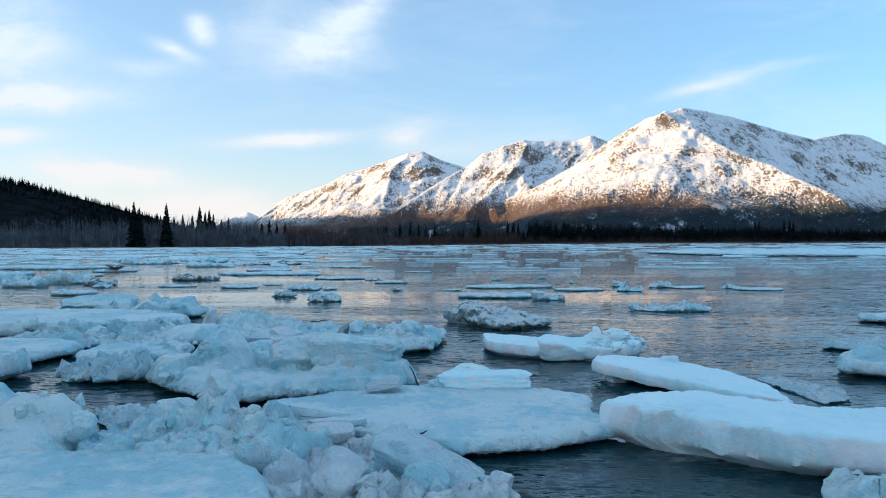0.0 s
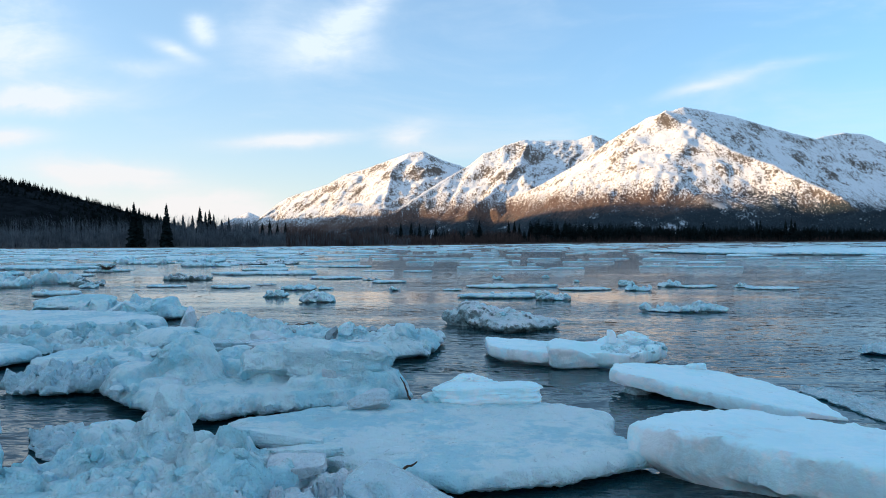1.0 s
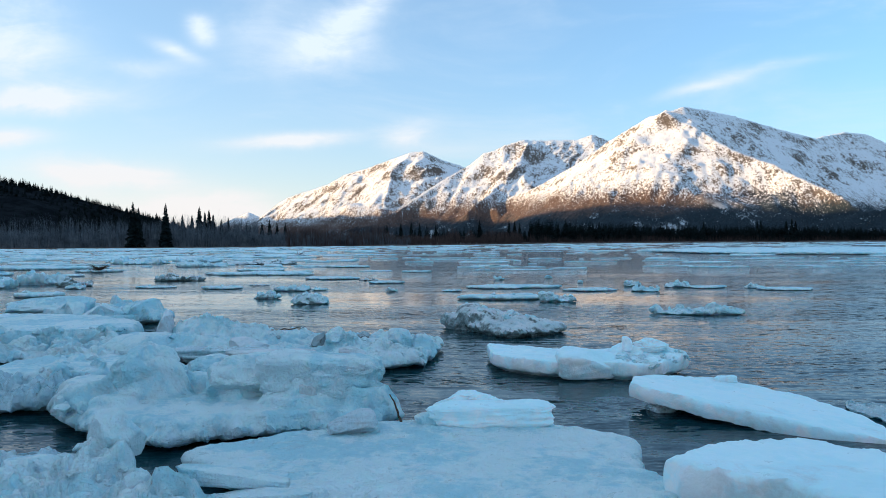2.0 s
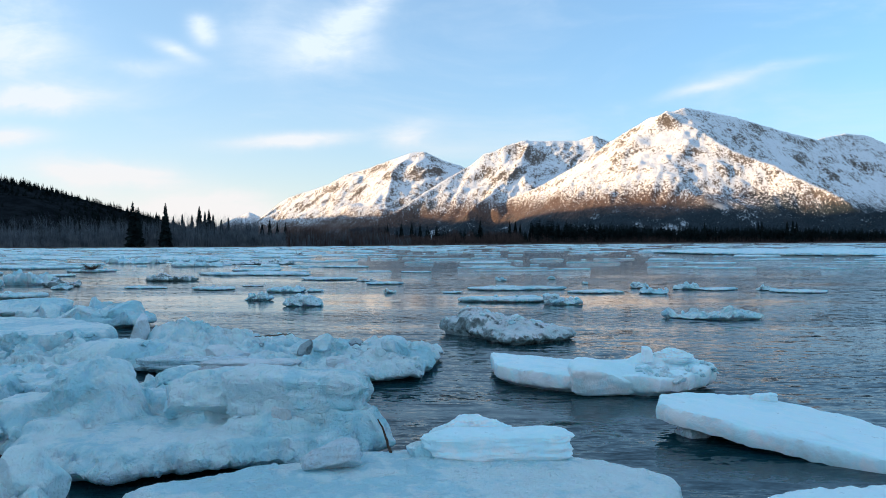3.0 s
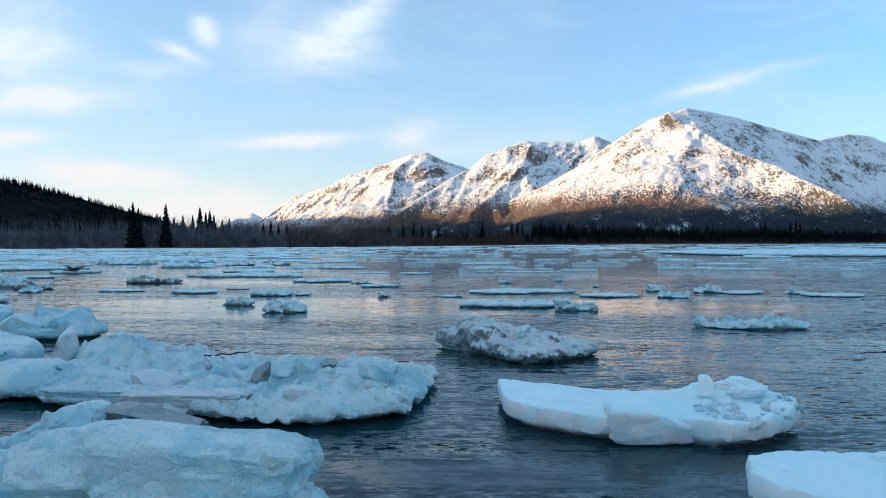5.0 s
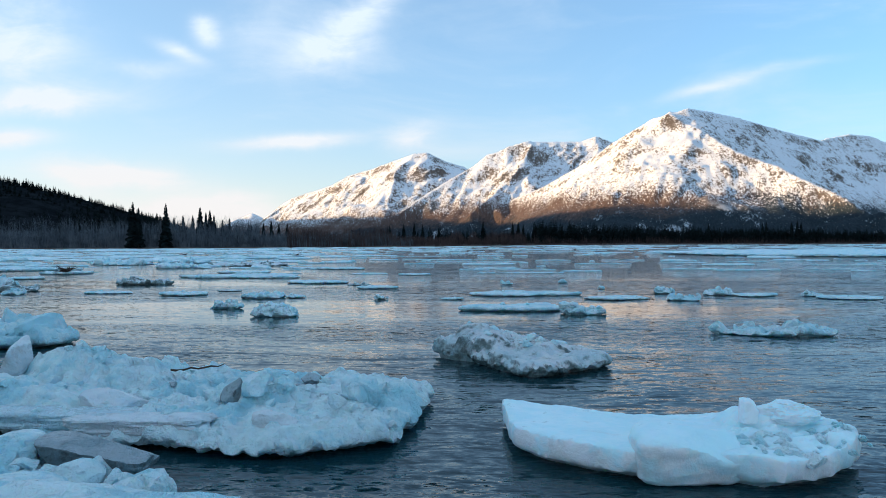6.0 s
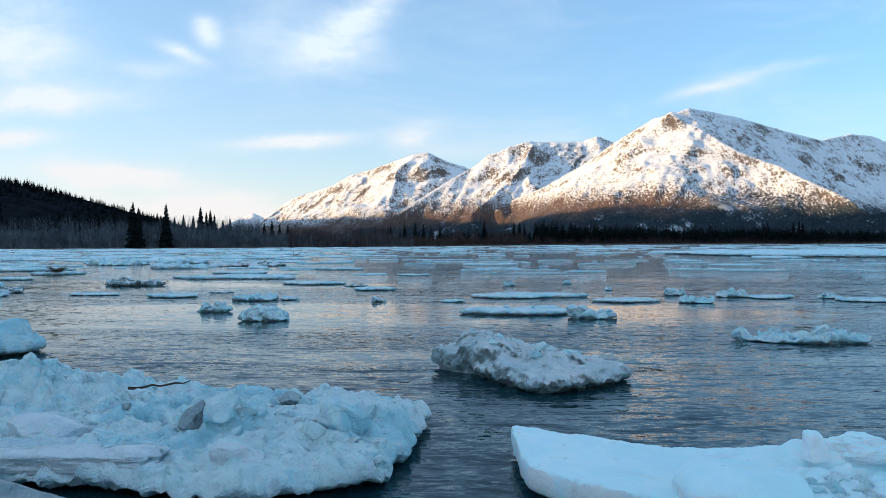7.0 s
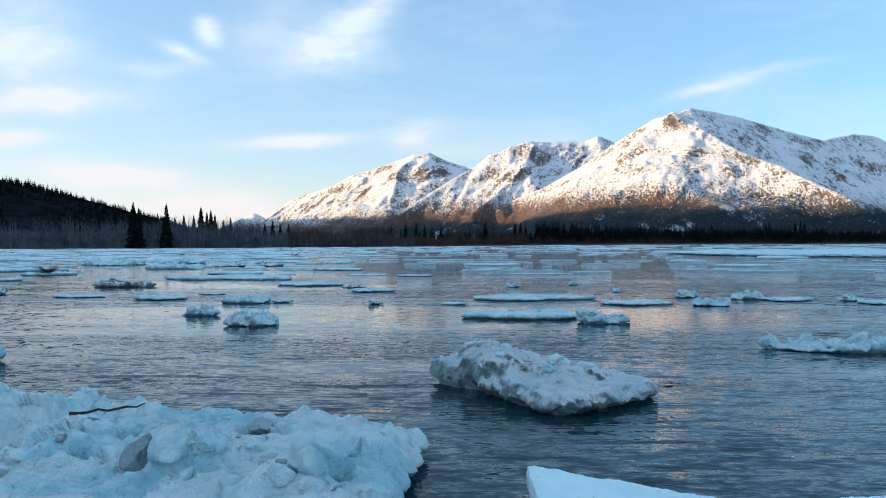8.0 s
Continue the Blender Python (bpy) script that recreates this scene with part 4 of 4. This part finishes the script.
f = Floe("ice_block", "small broken block of ice in open water", [(2.35, 3.95), (2.45, 4.15), (2.8, 4.1), (2.9, 3.8), (2.5, 3.75)], 0.1, 126, SNOW_ICE, block=0.1, block_size=0.15)

stick("stick", "short dark twig lying on flat ice", (-0.01, 4.72, 0.14), (0.11, 4.84, 0.165), 0.011, 5)
stick("stick", "dark twig leaning against the ice block", (-0.06, 6.50, 0.12), (-0.15, 6.64, 0.29), 0.009, 6)
stick("stick", "thin dark twig lying on rough ice", (-2.1, 10.55, 0.24), (-1.7, 10.7, 0.27), 0.012, 7)


def driftwood(label, x, y, z, reach, count, seed):
    """A stranded snag: bare branches that spread from one root."""
    rng = random.Random(seed)
    root = new("driftwood")
    root.location = (x, y, z)
    for _ in range(count):
        a, lift = rng.uniform(0, math.tau), rng.uniform(0.0, 0.7)
        r = reach * rng.uniform(0.4, 1.0)
        b = stick("branch", "", (rng.uniform(-0.1, 0.1), rng.uniform(-0.1, 0.1), 0), (math.cos(a) * r, math.sin(a) * r * 0.6, r * lift), reach * 0.018, rng.randrange(999))
        b.parent = root
        del b["category"]
    return tagged(root, label, "driftwood")


driftwood("frosted tangle of dark branches stranded on ice", -17.3, 34.6, 0.15, 0.62, 70, 3)
driftwood("dark snag stranded among the far floes", -18.3, 78.3, 0.1, 0.9, 26, 4)
driftwood("dark stump of driftwood among the far floes", -33.6, 86.3, 0.1, 0.6, 26, 5)

# ---- smaller floes down the river ----
# x, y, width, height, flatness (1 flat, 0 heaped), dirt
DRIFT = [
    (-10.3, 26.9, 1.85, 0.20, 0, 1), (-9.2, 22.8, 1.4, 0.08, 1, 0), (-6.9, 22.1, 1.4, 0.13, 1, 0), (-6.3, 23.8, 0.8, 0.05, 1, 1),
    (-4.7, 21.2, 1.2, 0.15, 0, 0), (-3.85, 21.4, 0.55, 0.11, 1, 0), (-4.5, 18.6, 0.68, 0.14, 0, 0), (-3.1, 17.1, 0.9, 0.20, 0, 0),
    (-10.8, 19.2, 1.35, 0.16, 1, 0), (-11.6, 22.5, 0.66, 0.11, 0, 0), (-14.5, 22.7, 1.9, 0.34, 0, 0), (-14.2, 24.8, 2.0, 0.34, 0, 0),
    (-12.4, 23.8, 1.3, 0.20, 0, 1), (-24.0, 38.4, 7.5, 0.22, 1, 0), (-17.6, 34.6, 2.6, 0.2, 1, 0),
    (-3.15, 26.6, 0.7, 0.09, 0, 1), (-2.3, 24.8, 1.15, 0.12, 1, 0), (-1.7, 21.0, 0.34, 0.10, 0, 0), (-8.5, 31.0, 5.0, 0.16, 1, 0),
    (-4.7, 27.6, 2.2, 0.12, 1, 0), (-26.6, 54.4, 2.2, 0.24, 0, 0), (-23.7, 51.4, 4.0, 0.28, 0, 0), (-0.05, 20.9, 0.5, 0.08, 1, 0),
    (1.8, 21.9, 2.6, 0.12, 1, 0), (1.05, 18.1, 2.1, 0.12, 1, 0), (2.45, 17.5, 0.95, 0.14, 0, 0), (3.8, 20.8, 1.4, 0.10, 1, 0),
    (5.4, 22.8, 0.65, 0.15, 0, 0), (5.25, 20.6, 0.95, 0.12, 0, 0), (6.55, 22.2, 0.9, 0.14, 0, 0), (7.3, 21.8, 1.0, 0.10, 1, 0),
    (8.6, 21.9, 0.5, 0.12, 0, 0), (9.2, 20.9, 1.4, 0.09, 1, 0), (4.68, 14.6, 1.5, 0.14, 0, 0), (1.53, 26.8, 0.34, 0.11, 0, 0),
    (3.4, 27.7, 0.3, 0.10, 0, 0), (4.1, 24.7, 0.2, 0.08, 0, 0), (-20.1, 52.6, 4.6, 0.28, 0, 0), (-22.6, 48.6, 4.3, 0.36, 0, 0),
    (-9.8, 35.5, 3.0, 0.15, 1, 0), (-15.5, 42.0, 3.4, 0.28, 0, 0), (-13.0, 46.0, 4.0, 0.26, 0, 1), (-16.5, 30.5, 1.4, 0.14, 1, 0),
    (-6.4, 40.0, 2.6, 0.14, 1, 0), (-2.0, 33.5, 1.6, 0.10, 1, 0), (-17.8, 26.5, 2.4, 0.26, 0, 0), (-21.0, 31.0, 3.2, 0.22, 1, 0),
]


def drift_floe(i, x, y, width, tall, flat, dirt):
    rng = random.Random(900 + i)
    n = rng.randint(7, 9)
    deep = width * rng.uniform(0.45, 0.65)
    corners = []
    for k in range(n):
        a = k / n * math.tau + rng.uniform(-0.25, 0.25)
        r = rng.uniform(0.68, 1.2)
        corners.append((x + math.cos(a) * r * width / 2, y + deep * 0.4 + math.sin(a) * r * deep / 2))
    mat = DIRTY_ICE if dirt else SNOW_ICE
    kind = "flat drifting floe of snow-topped ice" if flat else "heaped drifting floe of broken ice"
    if dirt:
        kind = "dirty " + kind
    d = Floe("ice_floe", kind, corners, tall * (0.6 if flat else 0.45), 900 + i * 3, mat, rough=tall * (0.3 if flat else 0.35),
             block=0.0 if flat else tall * 0.8, block_size=width * 0.2, cell=max(0.03, width / 60), edge=width * 0.06, side=0.02, undercut=0.05, ragged=width * 0.09, skin=0.006)
    for _ in range(rng.randint(1, 3) if flat else rng.randint(6, 10)):
        s = tall * rng.uniform(0.5, 1.1) * (0.6 if flat else 0.9)
        d.chunk(x + rng.uniform(-0.33, 0.33) * width, y + deep * 0.4 + rng.uniform(-0.25, 0.25) * deep, s * rng.uniform(1.0, 2.2), s * rng.uniform(0.8, 1.5), s,
                rng.uniform(0, 360), (rng.uniform(-15, 15), rng.uniform(-15, 15)))


for i, row in enumerate(DRIFT):
    drift_floe(i, *row)


def build_far_ice():
    """The dense run of small floes far up the river, too many to count."""
    rng = np.random.default_rng(7)
    verts, quads, count = [], [], 0
    ring = 9
    for _ in range(11000):
        y = 42 * (14.0 ** rng.random())
        x = rng.uniform(-0.72, 0.68) * y
        edge = float(shore_y(x))
        if y > edge - 1:
            continue
        near_shore = math.exp(-(edge - y) / (20 + 0.12 * edge))
        side = 1 / (1 + math.exp((x / y + 0.22) / 0.07))
        chance = 0.03 + 0.17 * side * min(1, y / 70) + 0.45 * near_shore + 0.10 * min(1.0, max(0.0, (y - 95) / 80))
        if x / y > -0.15 and y < 80:
            chance = 0.02
        if rng.random() > chance:
            continue
        w = 0.25 + 1.5 * rng.random() ** 2 * (1 + y / 90) * (0.6 if y < 60 else 1)
        d = w * rng.uniform(0.5, 1.1)
        h = rng.uniform(0.03, 0.13) * (2.2 if rng.random() < 0.12 else 1)
        h = min(h, w * 0.2)
        a = np.linspace(0, math.tau, ring, endpoint=False)
        r = rng.uniform(0.75, 1.15, ring)
        cx, cy = x + np.cos(a) * r * w, y + np.sin(a) * r * d
        for s, z in ((1.0, -0.1), (1.03, h * 0.5), (0.96, h * 0.9), (0.55, h)):
            zz = z + (rng.uniform(-0.5, 0.9, ring) * h * 0.5 if z > 0.5 * h else 0)
            verts.append(np.column_stack([x + (cx - x) * s, y + (cy - y) * s, np.full(ring, 0.0) + zz]))
        quads.append(grid_faces(4, ring, closed=True) + count)
        cap = count + 3 * ring
        quads.append(np.array([(cap, cap + 1, cap + 2, cap + 3), (cap, cap + 3, cap + 4, cap + 5), (cap, cap + 5, cap + 6, cap + 8), (cap + 6, cap + 7, cap + 8, cap + 8)][:3]))
        count += 4 * ring
    # long thin pans, sized up with distance to show as streaks in the camera's view
    for _ in range(170):
        y = 34 * (9.0 ** rng.random())
        x = rng.uniform(-0.5, 0.66) * y
        if y > float(shore_y(x)) - 2:
            continue
        w, d, h = y / 60 * rng.uniform(0.4, 2.6), y / 60 * rng.uniform(0.15, 0.5), rng.uniform(0.02, 0.07)
        a = np.linspace(0, math.tau, ring, endpoint=False)
        r = rng.uniform(0.6, 1.2, ring)
        cx, cy = np.cos(a) * r * w, np.sin(a) * r * d
        for share, z in ((1.0, -0.1), (1.02, h * 0.5), (0.96, h * 0.9), (0.55, h)):
            verts.append(np.column_stack([x + cx * share, y + cy * share, np.full(ring, z) + (rng.uniform(-0.3, 0.6, ring) * h if z > 0.6 * h else 0)]))
        quads.append(grid_faces(4, ring, closed=True) + count)
        cap = count + 3 * ring
        quads.append(np.array([(cap, cap + 1, cap + 2, cap + 3), (cap, cap + 3, cap + 4, cap + 5), (cap, cap + 5, cap + 6, cap + 8)]))
        count += 4 * ring
    me = mesh_from("drift_ice", np.vstack(verts), np.vstack(quads), False)
    tagged(link("drift_ice", me, SNOW_ICE), "dense run of small snowy floes up the river", "drift ice", kind="stuff")


build_far_ice()

# shelf of snow-covered shore ice and the low snowy bank
shelf = shape_of([(24, 92), (25, 76), (29, 69), (40, 66), (58, 68), (90, 74), (115, 92), (95, 114), (55, 108), (34, 100)], 0.3, 301, rough=0.12, ragged=1.2, cell=0.6, edge=2.0, side=0.1, undercut=0.2)
tagged(link("shore_ice", solid("shore_ice", *shelf[:3]), SNOW_ICE), "broad snow-covered shelf of shore ice", "shore ice", kind="structure")


# ---- trees and brush on the banks ----
def spruce_mesh(name, seed, tall=12.0, tiers=30, sparse=0.15):
    """A northern spruce: needle sprays drooping from short limbs, ragged and narrow."""
    rng = random.Random(seed)
    v, f = [], []
    for i in range(tiers):
        t = i / (tiers - 1)
        z = tall * (0.10 + 0.88 * t)
        r0 = tall * 0.150 * (1 - t) ** 0.8 + 0.14
        for k in range(rng.randint(8, 12)):
            if rng.random() < sparse:
                continue
            a = rng.uniform(0, math.tau)
            r = r0 * rng.uniform(0.45, 1.25)
            droop = r * rng.uniform(0.25, 0.7)
            w = 0.14 + r * rng.uniform(0.26, 0.42)
            c, s = math.cos(a), math.sin(a)
            n = len(v)
            v += [(0, 0, z + 0.12), (c * r * 0.6 - s * w, s * r * 0.6 + c * w, z - droop * 0.45), (c * r, s * r, z - droop),
                  (c * r * 0.6 + s * w, s * r * 0.6 - c * w, z - droop * 0.45), (c * r * 0.5, s * r * 0.5, z - droop * 0.9 - w * 0.8)]
            f += [(n, n + 1, n + 2), (n, n + 2, n + 3), (n, n + 2, n + 4)]
    n = len(v)
    v += [(0.05, 0, tall * 0.93), (-0.05, 0.04, tall * 0.93), (-0.05, -0.04, tall * 0.93), (0, 0, tall * 1.02)]
    f += [(n, n + 1, n + 3), (n + 1, n + 2, n + 3), (n + 2, n, n + 3)]
    return np.array(v), np.array(f)


def trunk_mesh(tall):
    bm = bmesh.new()
    bmesh.ops.create_cone(bm, cap_ends=True, segments=7, radius1=tall * 0.013, radius2=0.03, depth=tall * 0.96, matrix=Matrix.Translation((0, 0, tall * 0.48)))
    me = bpy.data.meshes.new("trunk")
    bm.to_mesh(me)
    bm.free()
    return me


def ground_z(x, y):
    land = max(y - float(shore_y(x)), 0)
    return min(0.15 + land * 0.05, 1.6) - 0.25 if land < 400 else 1.3 + (land - 400) * 0.006


SPRUCES = []
for s in range(4):
    root = new("spruce_tree")
    tv, tf = spruce_mesh("crown", 40 + s, 12.0, 34, 0.10 + 0.06 * s)
    link("crown", mesh_from("crown", tv, tf, False), NEEDLES, root)
    link("trunk", trunk_mesh(12.0), BARK, root)
    tagged(root, "tall narrow dark spruce on the river bank", "tree", "spruces on the bank")
    SPRUCES.append(root)
# place along the bank as azimuth tangent from the walk's start, distance, height; the tallest stand before the thicket
STANDING = [(-0.593, 262, 12.5), (-0.536, 268, 13.5), (-0.484, 255, 16.5), (-0.476, 262, 14.5), (-0.450, 270, 12.5), (-0.445, 258, 11.5), (-0.436, 262, 16.0),
            (-0.412, 275, 12.0), (-0.398, 280, 12.0), (-0.387, 272, 15.0), (-0.379, 285, 13.5), (-0.373, 278, 14.0), (-0.367, 270, 12.0), (-0.335, 300, 9.0),
            (-0.318, 305, 9.5), (-0.313, 300, 8.5), (-0.296, 320, 10.0), (-0.285, 325, 11.5), (0.018, 480, 16.0), (0.060, 520, 16.5), (0.068, 540, 17.0), (0.075, 535, 15.0),
            (-0.095, 400, 12.0), (-0.080, 410, 12.5), (-0.068, 405, 11.5), (0.450, 760, 24.0), (0.458, 770, 26.0), (0.466, 765, 24.0), (0.410, 750, 22.0), (0.415, 760, 23.0),
            (-0.620, 258, 11.0), (-0.565, 262, 12.0), (-0.556, 270, 10.5), (-0.512, 262, 13.0), (-0.500, 270, 11.5), (-0.462, 262, 12.0), (-0.425, 270, 11.0), (-0.355, 290, 10.5),
            (-0.345, 295, 11.5), (-0.274, 330, 10.0), (-0.262, 335, 10.5), (-0.115, 400, 11.0), (-0.045, 420, 11.0), (0.100, 560, 15.0), (0.130, 580, 16.0), (0.335, 700, 20.0)]
for i, (u, d, tall) in enumerate(STANDING):
    x, y = 0.38 + u * d, 0.13 + d
    y = max(y, float(shore_y(x)) + 6)
    if tall > 14.4 and u < -0.42:
        for _k in range(4):
            y = float(shore_y(x)) + 3
            x = 0.38 + u * y
    m = pose(x, y, ground_z(x, y), 0, 0, i * 77)
    if i < len(SPRUCES):
        t = SPRUCES[i]
        t.matrix_basis = m
    else:
        t = copy_thing(SPRUCES[i % len(SPRUCES)], m)
    t.scale = (tall / 12.0,) * 3


def build_forest(name, label, places, mat, seed, tall, tiers):
    """Many spruces as one mass: a few crown shapes set down at places (x, y, z)."""
    kinds = [spruce_mesh("crown", seed + k, 1.0 * 12, tiers, 0.1) for k in range(6)]
    rng = np.random.default_rng(seed)
    vs, fs, count = [], [], 0
    for x, y, z in places:
        v, f = kinds[rng.integers(6)]
        s = rng.uniform(*tall) / 12
        a = rng.uniform(0, math.tau)
        c, sn = math.cos(a), math.sin(a)
        w = v * s * (rng.uniform(1.0, 1.6), 1.3, 1)
        vs.append(np.column_stack([w[:, 0] * c - w[:, 1] * sn + x, w[:, 0] * sn + w[:, 1] * c + y, w[:, 2] + z]))
        fs.append(f + count)
        count += len(v)
    me = mesh_from(name, np.vstack(vs), np.vstack(fs), False)
    tagged(link(name, me, mat), label, "forest", kind="stuff")


def build_woods():
    rng = np.random.default_rng(3)
    # the hillside
    n = 6000
    p = np.column_stack([rng.uniform(-1250, -300, n), rng.uniform(560, 960, n), np.zeros(n)])
    z = ridge_heights(p, [HILL_RIDGE], 0.32, 0.9)
    keep = (z > 0.5) & (p[:, 0] / p[:, 1] > -0.95)
    build_forest("hill_forest", "dark spruce forest on the shaded hillside", np.column_stack([p[keep][:, :2], z[keep] - 3]), NEEDLES, 60, (8, 15), 15)
    # the flats behind the far bank
    places, low = [], []
    for _ in range(8000):
        u, d = rng.uniform(-0.18, 0.75), rng.uniform(380, 1150)
        x, y = u * d, d
        back = y - float(shore_y(x))
        if u < 0.02 and rng.random() > 0.25 + (u + 0.18) * 2:
            continue
        if back < 22 or back > 150:
            continue
        (places if u > 0.09 else low).append((x, y, ground_z(x, y)))
    build_forest("bank_forest", "dark belt of spruces behind the far bank", places, NEEDLES, 80, (10, 19), 14)
    build_forest("bank_forest", "scattered dark spruces behind the far bank", low, NEEDLES, 90, (5, 11), 14)


build_woods()


def build_brush(name, label, mat, seed, count, box, tall, back):
    """A leafless thicket: thin upright stems with a few twigs each. box: azimuth tangents; back: how far it reaches inland."""
    rng = np.random.default_rng(seed)
    vs, fs, n = [], [], 0
    for _ in range(count):
        u = rng.uniform(*box)
        x = 0.0
        y = 300.0
        for _k in range(4):
            x = u * y
            y = float(shore_y(x)) + 4
        y += rng.random() ** 1.5 * back
        x = u * y
        h = rng.uniform(*tall) * (0.6 + 0.65 * (0.5 + 0.5 * math.sin(x * 0.31 + math.sin(x * 0.13) * 3)))
        z0 = ground_z(x, y)
        lean, w = rng.uniform(-0.06, 0.06), rng.uniform(0.04, 0.10)
        vs.append([(x - w, y, z0), (x + w, y, z0), (x + lean * h, y, z0 + h)])
        fs.append((n, n + 1, n + 2))
        n += 3
        for _k in range(5):
            t = rng.uniform(0.3, 0.9)
            s = rng.uniform(-0.45, 0.45) * h * 0.22
            zz = z0 + h * t
            xx = x + lean * h * t
            vs.append([(xx, y, zz), (xx, y + 0.03, zz + 0.14), (xx + s, y + rng.uniform(-0.4, 0.4), zz + h * rng.uniform(0.10, 0.24))])
            fs.append((n, n + 1, n + 2))
            n += 3
    me = mesh_from(name, np.array(vs).reshape(-1, 3), np.array(fs), False)
    tagged(link(name, me, mat), label, "brush", kind="stuff")


build_brush("bank_brush", "grey leafless thicket along the bank", TWIGS, 5, 10000, (-0.80, -0.30), (4.0, 10.0), 60)
build_brush("bank_brush", "low grey leafless brush along the bank", TWIGS, 6, 5000, (-0.34, -0.08), (2.5, 5.5), 70)
build_brush("willow_brush", "reddish leafless willows along the far bank", RED_TWIGS, 8, 6000, (-0.26, 0.08), (3.0, 8.0), 60)
build_brush("willow_brush", "low reddish leafless willows before the dark forest", RED_TWIGS, 9, 3000, (0.05, 0.62), (2.5, 7.0), 25)
